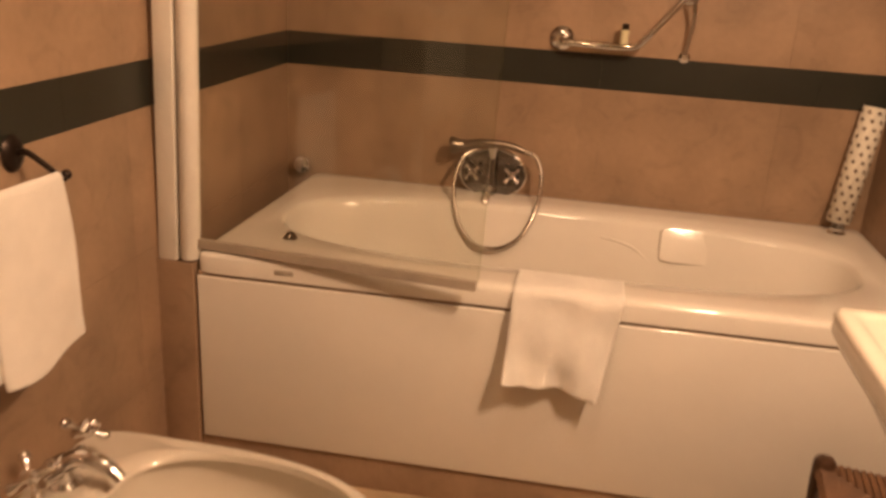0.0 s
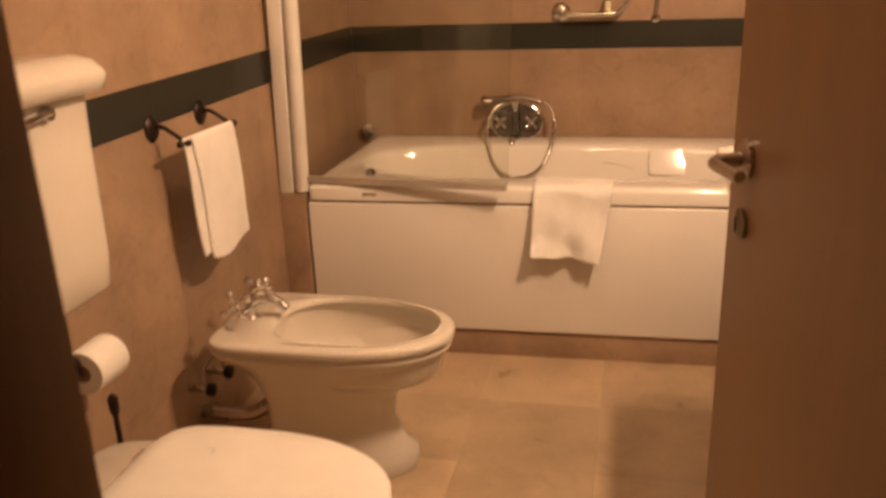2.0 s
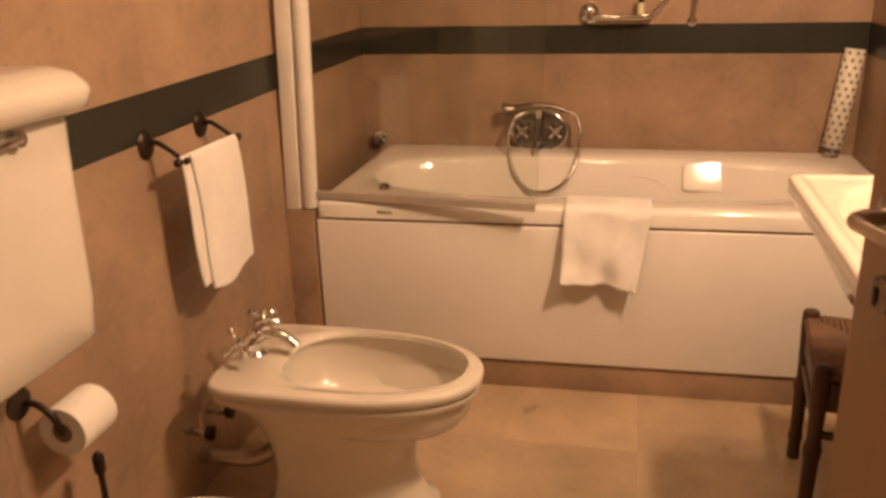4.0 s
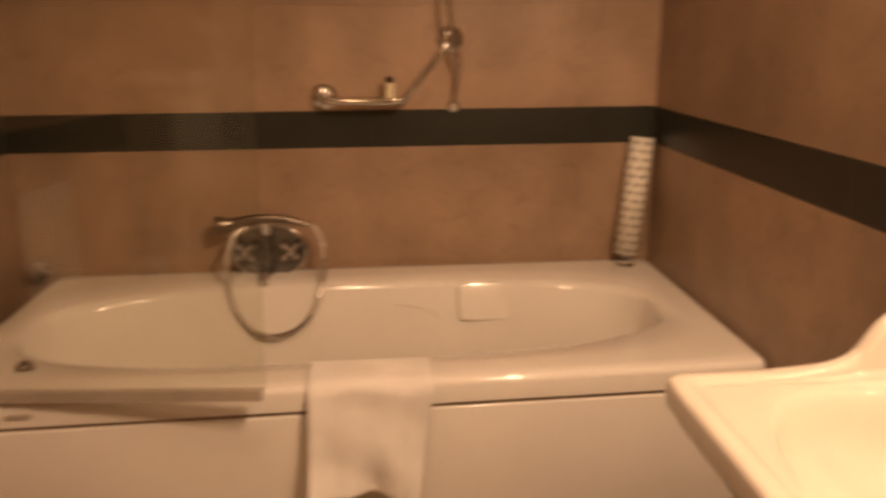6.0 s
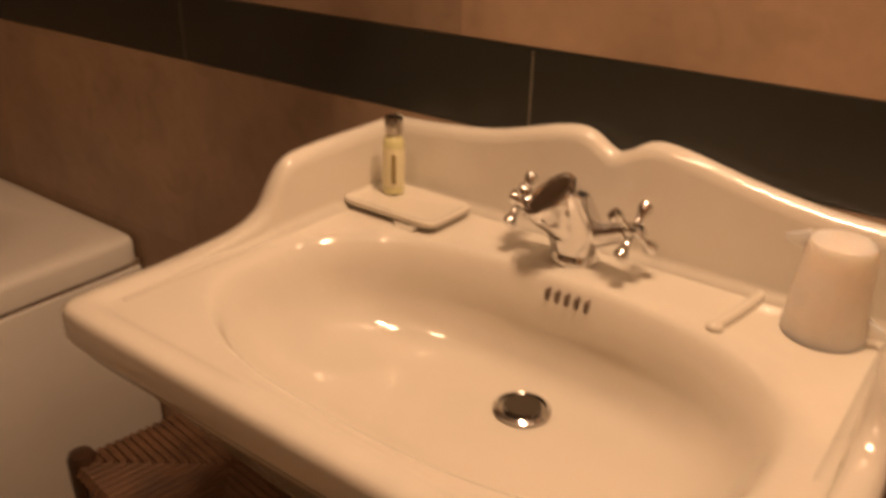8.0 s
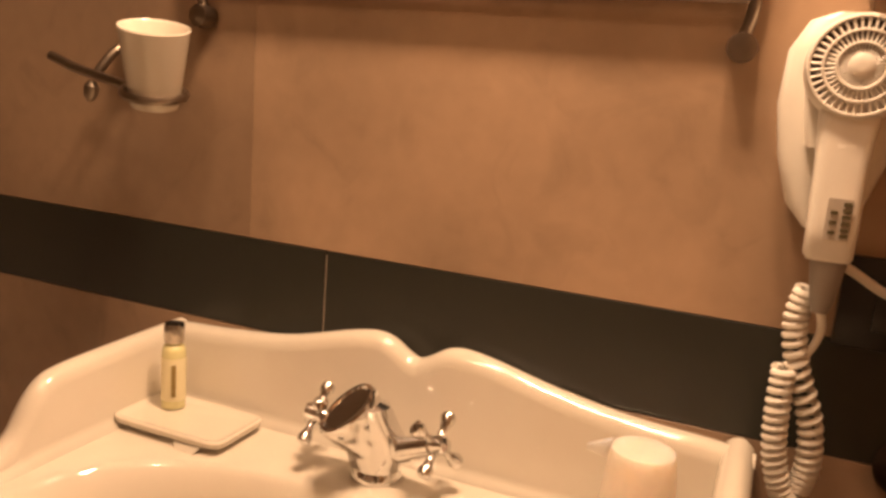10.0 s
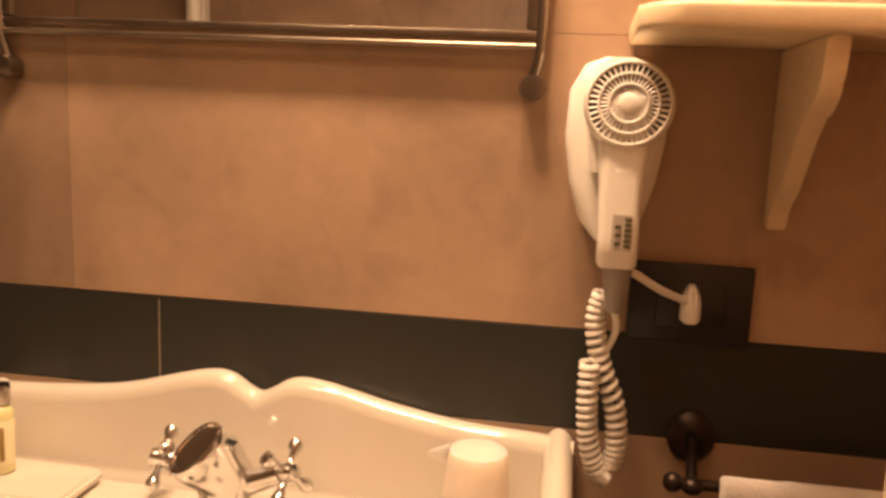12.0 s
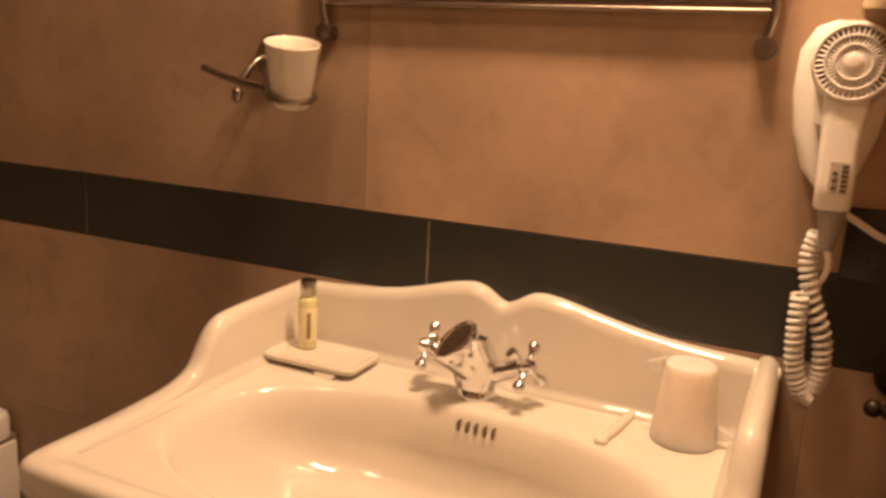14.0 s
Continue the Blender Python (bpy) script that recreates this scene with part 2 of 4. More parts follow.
def slab(outline, axis, lo, hi, bev=0.0, seg=3, into=None):
    """A flat outline of (u, v) pulled from lo to hi along an axis; bev rounds its rims."""
    put = {"x": lambda u, v, w: (w, u, v), "y": lambda u, v, w: (u, w, v), "z": lambda u, v, w: (u, v, w)}[axis]
    bm = into or bmesh.new()
    a = [bm.verts.new(put(u, v, lo)) for u, v in outline]
    b = [bm.verts.new(put(u, v, hi)) for u, v in outline]
    n = len(a)
    f0, f1 = bm.faces.new(a), bm.faces.new(b[::-1])
    for i in range(n):
        bm.faces.new((a[i], a[(i + 1) % n], b[(i + 1) % n], b[i]))
    if bev:
        edges = [e for f in (f0, f1) for e in f.edges]
        bmesh.ops.bevel(bm, geom=edges, offset=bev, segments=seg, affect="EDGES", profile=0.5)
    return bm


# ---- the room: tub wall at y = 0, towel wall at x = 0, basin wall at x = 1.75 ----
W, NEAR, TOP = 1.75, -2.85, 2.45
BAND_LO, BAND_HI = 0.912, 1.012
JAMB_X, HINGE_X, LINTEL = 0.79, 1.46, 2.06


def setting(name, bm, material, label, category):
    ob = part(name, bm, material)
    return tagged(ob, label, category, kind="structure")


floor = setting("floor", box(-0.1, W + 0.1, -2.97, 0.1, -0.10, -0.004), GROUT, "beige tiled bathroom floor with pale joints", "floor")
hall_floor = setting("hall_floor", box(-0.6, 2.4, -4.6, -2.97, -0.10, -0.002), JAMB, "dim brown hall floor outside the bathroom", "floor")
ceiling = setting("ceiling", box(-0.1, W + 0.1, -2.97, 0.1, TOP, TOP + 0.1), PLASTER, "plain white plastered bathroom ceiling", "ceiling")
hall_ceiling = setting("hall_ceiling", box(-0.6, 2.4, -4.6, -2.97, TOP, TOP + 0.1), PLASTER, "plain hall ceiling outside the bathroom", "ceiling")
wall_tub = setting("wall_tub", box(-0.1, W + 0.1, 0.008, 0.12, -0.1, TOP), GROUT, "beige tiled wall behind the bathtub with dark band", "wall")
wall_towel = setting("wall_towel", box(-0.12, -0.008, -2.97, 0.008, -0.1, TOP), GROUT, "beige tiled wall with dark band and towel holder", "wall")
wall_basin = setting("wall_basin", box(W + 0.008, W + 0.12, -2.97, 0.008, -0.1, TOP), GROUT, "beige tiled wall with dark band behind the basin", "wall")
bm = box(-0.008, JAMB_X - 0.03, -2.97, NEAR, -0.1, TOP)
box(HINGE_X + 0.03, W + 0.008, -2.97, NEAR, -0.1, TOP, into=bm)
box(JAMB_X - 0.03, HINGE_X + 0.03, -2.97, NEAR, LINTEL + 0.03, TOP, into=bm)
wall_door = setting("wall_door", bm, PLASTER, "plain wall with the bathroom doorway", "wall")
bm = box(-0.6, -0.5, -4.6, -2.97, -0.1, TOP)
box(2.3, 2.4, -4.6, -2.97, -0.1, TOP, into=bm)
box(-0.6, 2.4, -4.7, -4.6, -0.1, TOP, into=bm)
box(-0.6, -0.12, -2.97, -2.90, -0.1, TOP, into=bm)
box(W + 0.12, 2.4, -2.97, -2.90, -0.1, TOP, into=bm)
hall_wall = setting("hall_wall", bm, HALLWALL, "dim plain walls of the hall outside", "wall")

# door lining and architrave
bm = box(JAMB_X - 0.03, JAMB_X, -2.985, -2.835, 0, LINTEL, 0.003)
box(HINGE_X, HINGE_X + 0.03, -2.985, -2.835, 0, LINTEL, 0.003, into=bm)
box(JAMB_X - 0.03, HINGE_X + 0.03, -2.985, -2.835, LINTEL, LINTEL + 0.03, 0.003, into=bm)
for y0, y1 in ((-2.848, -2.832), (-2.988, -2.972)):
    box(JAMB_X - 0.095, JAMB_X - 0.012, y0, y1, 0, LINTEL + 0.085, 0.004, into=bm)
    box(HINGE_X + 0.012, HINGE_X + 0.095, y0, y1, 0, LINTEL + 0.085, 0.004, into=bm)
    box(JAMB_X - 0.012, HINGE_X + 0.012, y0, y1, LINTEL + 0.012, LINTEL + 0.085, 0.004, into=bm)
setting("door_frame", bm, JAMB, "brown wooden frame around the bathroom doorway", "door frame")

# ---- bathtub ----
RIM = 0.577
tub = thing("bathtub", "long white acrylic bathtub with front panel", "bathtub")


def tub_ring(k, z, grow=0.0):
    """Rings from the outer edge (k = 0) to the oval well (k = 1)."""
    o = oval(0.92, -0.402, z, 0.827 + grow, 0.400 + grow, 40, 128)
    i = oval(0.905, -0.405, z, 0.735, 0.262, 2.7, 128)
    return [a.lerp(b, k) for a, b in zip(o, i)]


def skew(bm):
    """The tub's front runs a little askew to the wall."""
    for v in bm.verts:
        v.co.y += 0.030 * (v.co.x - 0.85) * (-v.co.y / 0.8)
    return bm


def well(scale_x, scale_y, z, dx=0.0):
    return oval(0.905 + dx, -0.405, z, 0.735 * scale_x, 0.262 * scale_y, 2.7, 128)


rings = [tub_ring(0, 0.528, -0.012), tub_ring(0, 0.528), tub_ring(0, 0.563), tub_ring(0, 0.572, -0.003), tub_ring(0, RIM, -0.011),
         tub_ring(0.25, RIM + 0.001), tub_ring(0.6, RIM - 0.001), tub_ring(0.94, RIM - 0.004), well(1.0, 1.0, RIM - 0.010),
         well(0.992, 0.965, RIM - 0.024), well(0.985, 0.900, 0.515), well(0.975, 0.815, 0.472), well(0.955, 0.75, 0.40), well(0.91, 0.70, 0.27), well(0.86, 0.65, 0.195),
         well(0.78, 0.58, 0.165), well(0.60, 0.45, 0.155), well(0.2, 0.15, 0.15)]
part("tub_shell", skew(loft(rings, False, True)), ACRYLIC, tub, sharp=1.2)
part("front_panel", skew(box(0.095, W - 0.003, -0.800, -0.782, 0.092, 0.519, 0.006, 3)), ACRYLIC, tub, "smooth white front panel")
# Brown strip filling the gap: the shade under the rim, put in as colour.
part("gap_shade", skew(box(0.098, W - 0.003, -0.796, -0.77, 0.094, 0.5285)), surface("brown_gap_shade", (0.30, 0.22, 0.15), 0.7, 0, 0.1, 10, 90, 0.0), tub, "brown strip, shade under the rim as colour")
facet = Matrix.Translation((1.302, -0.1790, 0.519)) @ Matrix.Rotation(radians(1.3), 4, "Z") @ Matrix.Rotation(radians(64.2), 4, "X")
bm = loft([[facet @ p for p in oval(0, 0, z, 0.120 + g, 0.047 + g, 9, 56)] for z, g in ((-0.008, 0.004), (0.0005, 0.0038), (0.0022, 0.0030), (0.0034, 0.0018), (0.0039, 0.0008), (0.0040, 0.0))] +
          [[facet @ Vector((p.x * k, p.y * k, 0.0040 + 0.0003 * (1 - k * k))) for p in oval(0, 0, 0, 0.120, 0.047, 9, 56)] for k in (0.97, 0.85, 0.7, 0.5, 0.3, 0.1)])
part("grip_panel", bm, ACRYLIC, tub, "smooth raised panel in the tub wall")
bm = lathe([(0.006, -0.004), (0.015, 0.0), (0.015, 0.005), (0.010, 0.009), (0.008, 0.016), (0.003, 0.018)], Matrix.Translation((0.258, -0.655, RIM - 0.003)), 18)
tube(curve_points([(0.258, -0.655, RIM + 0.010), (0.270, -0.661, RIM + 0.012), (0.282, -0.672, RIM + 0.006)], 5), lambda q: 0.007 - 0.003 * q, 10, into=bm)
part("waste_lever", bm, AGED, tub, "small dull metal lever on the rim")
part("moulded_edge", tube(curve_points([(1.015, -0.1675, 0.516), (1.07, -0.1720, 0.508), (1.115, -0.1800, 0.493), (1.152, -0.1925, 0.466)], 8), lambda q: 0.0035 + 0.001 * math.sin(math.pi * q), 10), ACRYLIC, tub, "raised moulded edge of the arm rest")
part("rim_plate", skew(box(0.285, 0.33, -0.8045, -0.800, 0.544, 0.555, 0.002)), SEAL, tub, "small grey plate on the rim")
knob = thing("bath_valve", "round chrome waste control at the tub corner", "valve")
part("knob_body", lathe([(0.012, 0), (0.029, 0.002), (0.031, 0.014), (0.024, 0.030), (0.008, 0.035)], along((0.060, -0.014, 0.600), (0.062, -0.05, 0.604)), 24), CHROME, knob)
part("knob_stem", rod((0.060, 0.0, 0.600), (0.060, -0.02, 0.600), 0.012), CHROME, knob)
cap = thing("overflow_cap", "small chrome cap set in the tub deck", "cap")
part("cap_body", lathe([(0.026, 0), (0.026, 0.004), (0.019, 0.010), (0.019, 0.018), (0.008, 0.020)], Matrix.Translation((1.660, -0.083, RIM)), 24), CHROME, cap)

setting("tub_plinth", skew(box(0.09, W, -0.790, -0.60, 0.0, 0.088, 0.002)), TILE, "beige tiled plinth under the tub panel", "plinth")
setting("tub_infill", box(0.0, 0.089, -0.826, -0.70, 0.0, 0.546, 0.002), TILE, "narrow beige tiled infill beside the tub panel", "infill")

# ---- shower screen ----
screen = thing("shower_screen", "clear glass tub screen with white profile", "shower screen")


def lean(bm):
    """The screen stands a touch out of plumb."""
    for v in bm.verts:
        v.co.x += 0.030 * (v.co.z - 0.55)
    return bm


part("wall_profile", lean(box(0.002, 0.048, -0.822, -0.782, 0.547, 2.0, 0.004)), PLASTIC, screen, "flat white wall profile")
part("post", lean(lathe([(0.0225, 0.0), (0.0235, 0.004), (0.0235, 1.446), (0.022, 1.45)], Matrix.Translation((0.073, -0.802, 0.552)), 20)), PLASTIC, screen, "rounded white pivot post")
g0, g1 = Vector((0.087, -0.803, 0)), Vector((0.752, -0.857, 0))
side = (g1 - g0).normalized().cross(Vector((0, 0, 1))) * 0.003


def blade(a, b, z0, z1, half):
    s = side.normalized() * half
    return loft([[p + Vector((0, 0, z)) for p in (a - s, a + s, b + s, b - s)] for z in (z0, z1)])


part("glass_pane", lean(blade(g0, g1, 0.600, 2.0, 0.003)), GLASS, screen, "clear faintly tinted glass").visible_shadow = False
part("bottom_seal", blade(g0, g1, 0.581, 0.602, 0.007), SEAL, screen, "grey rubber bottom seal")
part("edge_trim", lean(blade(g1, g1 + (g1 - g0).normalized() * 0.004, 0.60, 2.0, 0.0032)), thin_glass("glass_edge", (0.93, 0.94, 0.90), 0.03), screen)

# ---- basin ----
DECK = 0.830
CX, CY = 1.520, -1.678
basin = thing("washbasin", "white ceramic washbasin with scalloped splashback", "washbasin")


def rim_ring(grow, z, p=24):
    return oval(CX, CY, z, 0.229 + grow, 0.313 + grow, p, 144)


def bowl(s, z, dx=0.0):
    return oval(1.484 + dx, -1.674, z, 0.146 * s, 0.252 * s, 2.5, 144)


deck_in = [a.lerp(b, 0.80) for a, b in zip(rim_ring(-0.03, DECK), bowl(1.07, DECK))]
rings = [oval(1.55, CY, 0.64, 0.05, 0.06, 2.2, 144), oval(1.55, CY, 0.66, 0.12, 0.17, 2.4, 144), oval(1.535, CY, 0.71, 0.19, 0.25, 3, 144), rim_ring(-0.036, 0.758),
         rim_ring(-0.031, 0.767), rim_ring(-0.031, 0.774), rim_ring(-0.021, 0.778), rim_ring(-0.011, 0.787), rim_ring(-0.010, 0.798), rim_ring(-0.0015, 0.802), rim_ring(0.0, 0.806),
         rim_ring(0.0, 0.825), rim_ring(-0.002, 0.831), rim_ring(-0.007, 0.8345), rim_ring(-0.022, 0.8345), rim_ring(-0.028, 0.8315), rim_ring(-0.034, DECK),
         deck_in, bowl(1.04, DECK - 0.001), bowl(1.015, DECK - 0.003), bowl(0.99, DECK - 0.008), bowl(0.965, DECK - 0.017), bowl(0.93, DECK - 0.034), bowl(0.88, DECK - 0.055, 0.010), bowl(0.79, DECK - 0.078, 0.021),
         bowl(0.66, DECK - 0.094, 0.034), bowl(0.48, DECK - 0.103, 0.050), bowl(0.30, DECK - 0.107, 0.062), bowl(0.16, DECK - 0.109, 0.070)]
part("bowl_body", loft(rings), CERAMIC, basin, sharp=1.2)

wing = curve_points([(1.747, 0.914, 0), (1.66, 0.912, 0), (1.585, 0.909, 0), (1.556, 0.902, 0), (1.538, 0.882, 0), (1.520, 0.856, 0), (1.49, 0.842, 0), (1.44, 0.836, 0), (1.38, 0.832, 0), (1.34, 0.8305, 0)], 5)
crest = curve_points([(-1.366, 0.905, 0), (-1.388, 0.913, 0), (-1.45, 0.917, 0), (-1.53, 0.926, 0), (-1.610, 0.947, 0), (-1.643, 0.949, 0), (-1.667, 0.936, 0), (-1.678, 0.932, 0),
                      (-1.689, 0.936, 0), (-1.714, 0.949, 0), (-1.748, 0.947, 0), (-1.815, 0.932, 0), (-1.885, 0.921, 0), (-1.955, 0.917, 0), (-1.990, 0.912, 0)], 5)


def upstand(line, back, face, out):
    """A rounded upright wall of ceramic along a line of (place, height); back, face: its two sides; out: the way it faces."""
    rings = []
    for w, h in line:
        low = max(h - 0.016, DECK + 0.0005)
        f = min(1.0, max(0.0, (h - DECK) / 0.04))
        rings.append([(back, w, 0.805), (back, w, low), (back + out * 0.003, w, h - 0.007 * f), (back + out * 0.009, w, h - 0.0015 * f), ((back + face) / 2, w, h),
                      (face - out * 0.008, w, h - 0.0015 * f), (face - out * 0.0025, w, h - 0.007 * f), (face, w, low), (face + out * 0.001, w, DECK + 0.012 * f), (face + out * 0.004, w, DECK + 0.005 * f),
                      (face + out * 0.012, w, DECK + 0.0006), (face + out * 0.014, w, 0.805)])
    return rings


rings = upstand([(p.x, p.y) for p in crest], 1.7495, 1.718, -1)
part("splashback", loft([[Vector(q) for q in ring] for ring in rings]), CERAMIC, basin, "scalloped raised back", sharp=1.4)
line = [(p.x, p.y) for p in wing]
for back, face, way, rise in ((-1.3655, -1.394, -1, 0.98), (-1.9905, -1.962, 1, 1.06)):
    rings = upstand([(x, DECK + (z - DECK) * rise) for x, z in line], back, face, way)
    part("side_wing", loft([[Vector((w, q, z)) for q, w, z in ring] for ring in rings]), CERAMIC, basin, "curved raised side", sharp=1.4)
for k in range(5):
    y = -1.671 - 0.0105 * k
    part("overflow_slot", slab(list((p.x, p.y) for p in oval(y, 0.813, 0, 0.0017, 0.0062, 3, 12)), "x", 1.6185, 1.645), SLOT, basin, "dark overflow slot")
drain = part("drain", lathe([(0.010, 0.0), (0.0265, 0.001), (0.0275, 0.004), (0.0235, 0.006), (0.022, 0.003), (0.018, 0.003)], Matrix.Translation((1.556, -1.690, 0.7215)), 28), CHROME, basin, "chrome drain ring")
part("plug", lathe([(0.018, 0.0), (0.0185, 0.004), (0.017, 0.006), (0.012, 0.0056), (0.004, 0.0054)], Matrix.Translation((1.556, -1.690, 0.7228)), 24), DCHROME, drain, "flat dull metal plug")
part("soap_ledge", ball((1.630, -1.830, 0.831), 0.008, 14, tube(curve_points([(1.630, -1.830, 0.8315), (1.655, -1.836, 0.8325), (1.69, -1.841, 0.8325), (1.714, -1.843, 0.832)], 6), 0.0055), 0.7), CERAMIC, basin, "moulded ridge of the soap tray")


def cross_handle(parent, centre, axis, size, name="cross_handle"):
    """A chrome hub with four arms that end in drops, turning round an axis."""
    m = along(centre, Vector(centre) + Vector(axis))
    bm = lathe([(size * 0.20, -size * 0.30), (size * 0.30, -size * 0.2), (size * 0.30, size * 0.2), (size * 0.22, size * 0.38), (size * 0.05, size * 0.42)], m, 14)
    for k in range(4):
        a = math.pi / 4 + k * math.pi / 2
        d = Vector((math.cos(a), math.sin(a), 0))
        prof = [(size * 0.13, 0), (size * 0.11, size * 0.45), (size * 0.15, size * 0.62), (size * 0.25, size * 0.85), (size * 0.22, size * 1.02), (size * 0.05, size * 1.10)]
        lathe(prof, m @ along((0, 0, 0), d), 10, bm)
    return part(name, bm, CHROME, parent)


tap = thing("basin_tap", "polished chrome basin mixer with two cross handles", "tap")
bm = lathe([(0.024, 0), (0.0245, 0.004), (0.021, 0.010)], Matrix.Translation((1.676, -1.668, DECK)), 24)
rings = [oval(1.676, -1.668, 0.8420, 0.023, 0.024, 2.2, 24), oval(1.674, -1.668, 0.8580, 0.021, 0.030, 2.4, 24), oval(1.670, -1.668, 0.8760, 0.021, 0.026, 2.4, 24),
         oval(1.664, -1.666, 0.8960, 0.021, 0.020, 2.2, 24), oval(1.660, -1.666, 0.9060, 0.018, 0.018, 2, 24), oval(1.660, -1.666, 0.9100, 0.008, 0.008, 2, 24)]
loft(rings, into=bm)
part("tap_body", bm, CHROME, tap)
nose = along((1.668, -1.664, 0.868), (1.640, -1.648, 0.912))
bm = loft([[nose @ p for p in oval(0, 0, z, rx, ry, 2.2, 28)] for z, rx, ry in ((0.0, 0.018, 0.021), (0.015, 0.019, 0.025), (0.030, 0.020, 0.029), (0.042, 0.020, 0.031), (0.046, 0.0185, 0.029), (0.0465, 0.016, 0.026), (0.044, 0.0145, 0.024))])
part("spout", bm, CHROME, tap)
part("spout_cap", loft([[nose @ p for p in oval(0, 0, z, rx, ry, 2.2, 28)] for z, rx, ry in ((0.043, 0.015, 0.0245), (0.0452, 0.014, 0.023), (0.0456, 0.004, 0.006))]), AGED, tap, "dark oval cap")
for s in (1, -1):
    cross_handle(tap, (1.668, -1.668 + 0.062 * s, 0.8800), (-0.35, 0.9 * s, 0.35), 0.030)
    part("arm", rod((1.674, -1.668 + 0.012 * s, 0.8580), (1.669, -1.668 + 0.056 * s, 0.8780), 0.013, 0.010, 14), CHROME, tap)

dish = thing("soap_dish", "small white ceramic soap dish on the basin", "soap dish")
rings = [oval(1.665, -1.460, z, 0.040 + g, 0.066 + g, 9, 56) for z, g in ((0.833, -0.012), (0.8365, -0.001), (0.842, 0.0), (0.8435, -0.002), (0.8415, -0.006), (0.8405, -0.012))]
part("dish_plate", loft(rings), CERAMIC, dish)
part("dish_foot", box(1.650, 1.690, -1.50, -1.42, DECK - 0.001, 0.835, 0.002), CERAMIC, dish)
part("dish_bracket", loft([[Vector((x, y, z)) for x, y in ((1.626 - g, -1.506 + g), (1.660, -1.506 + g), (1.660, -1.474 - g), (1.626 - g, -1.474 - g))] for z, g in ((0.8225, 0.012), (0.835, 0.0))]), CERAMIC, dish, "tapered foot under the dish")
bottle = thing("toiletry_bottle", "slim toiletry bottle of yellow gel, silver cap", "bottle")
B = Matrix.Translation((1.679, -1.428, 0.8410))
part("bottle_body", lathe([(0.009, 0), (0.0122, 0.001), (0.0122, 0.062), (0.0105, 0.067), (0.0072, 0.069), (0.0072, 0.073)], B, 24), LIQUID, bottle, "clear body of yellow-green gel")
part("bottle_cap", lathe([(0.0098, 0.071), (0.0103, 0.073), (0.0103, 0.088), (0.0095, 0.0905), (0.002, 0.091)], B, 24), STEEL, bottle, "silver screw cap")
part("bottle_label", lathe([(0.0124, 0.010), (0.0125, 0.011), (0.0125, 0.054), (0.0124, 0.055)], B, 24, caps=False), LABEL, bottle, "pale yellow label")
bm = box(-0.0006, 0.0006, -0.0022, 0.0022, 0.015, 0.049)
bm.transform(B @ Matrix.Rotation(math.atan2(-0.64, -0.77), 4, "Z") @ Matrix.Translation((0.0124, 0, 0)))
part("label_print", bm, surface("ochre_label_print", (0.26, 0.18, 0.045), 0.5, 0, 0.1, 20, 90, 0.0), bottle, "ochre upright line of print")

cup = thing("wrapped_cup", "upturned plastic cup sealed in frosted wrap", "cup")
C = Matrix.Translation((1.682, -1.905, DECK))
bm = lathe([(0.028, 0.0), (0.0345, 0.001), (0.0345, 0.004), (0.0275, 0.078), (0.026, 0.086), (0.018, 0.088), (0.004, 0.087)], C, 28)
part("cup_body", bm, WRAP, cup)
for yy, zz, dy in ((0.026, 0.082, 0.020), (-0.032, 0.018, -0.020)):
    corner = [(-0.004, -0.010), (0.004, -0.010), (0.004, 0.007), (-0.004, 0.007)]
    part("wrap_ear", loft([[C @ Vector((x, yy, zz + dz)) for x, dz in corner], [C @ Vector((x * 0.3, yy + dy, zz - 0.004 + dz * 0.3)) for x, dz in corner]]), WRAP, cup, "pinched corner of the plastic wrap")

# ---- bath mixer with hose ----
mixer = thing("bath_mixer", "chrome wall bath mixer with looped hose", "bath mixer")
MP = Matrix.Translation((0.674, 0.0, 0.641)) @ pose(0, 0, 0, 90) @ Matrix.Diagonal((1.12, 0.83, 1, 1))
part("wall_body", lathe([(0.004, 0), (0.078, 0.0), (0.080, 0.026), (0.090, 0.032), (0.093, 0.038), (0.086, 0.046), (0.004, 0.049)], MP, 44), DCHROME, mixer, "oval chrome wall plate, dark reflection in its colour")
part("ring", tube([(0.674 + 0.100 * math.cos(a), -0.046, 0.641 + 0.074 * math.sin(a)) for a in np.linspace(0, 2 * math.pi, 44, endpoint=False)], 0.0045, 8, True), CHROME, mixer)
bm = rod((0.672, -0.062, 0.690), (0.672, -0.062, 0.585), 0.015, 0.015, 18)
rod((0.672, -0.04, 0.645), (0.672, -0.065, 0.645), 0.020, 0.017, 18, bm)
ball((0.672, -0.062, 0.585), 0.016, 14, bm)
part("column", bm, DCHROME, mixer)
part("spout", tube(curve_points([(0.672, -0.055, 0.598), (0.670, -0.09, 0.593), (0.667, -0.125, 0.580), (0.665, -0.138, 0.556)], 6), lambda s: 0.014 - 0.002 * s, 14), CHROME, mixer)
for s in (-1, 1):
    cross_handle(mixer, (0.674 + 0.060 * s, -0.076, 0.645), (0.15 * s, -1, 0.1), 0.028)
    part("valve", rod((0.674 + 0.060 * s, -0.044, 0.645), (0.674 + 0.060 * s, -0.072, 0.645), 0.014, 0.012, 14), CHROME, mixer)
bm = lathe([(0.006, -0.016), (0.024, -0.014), (0.026, -0.004), (0.020, 0.010), (0.014, 0.03)], along((0.558, -0.075, 0.722), (0.62, -0.075, 0.730)), 20)
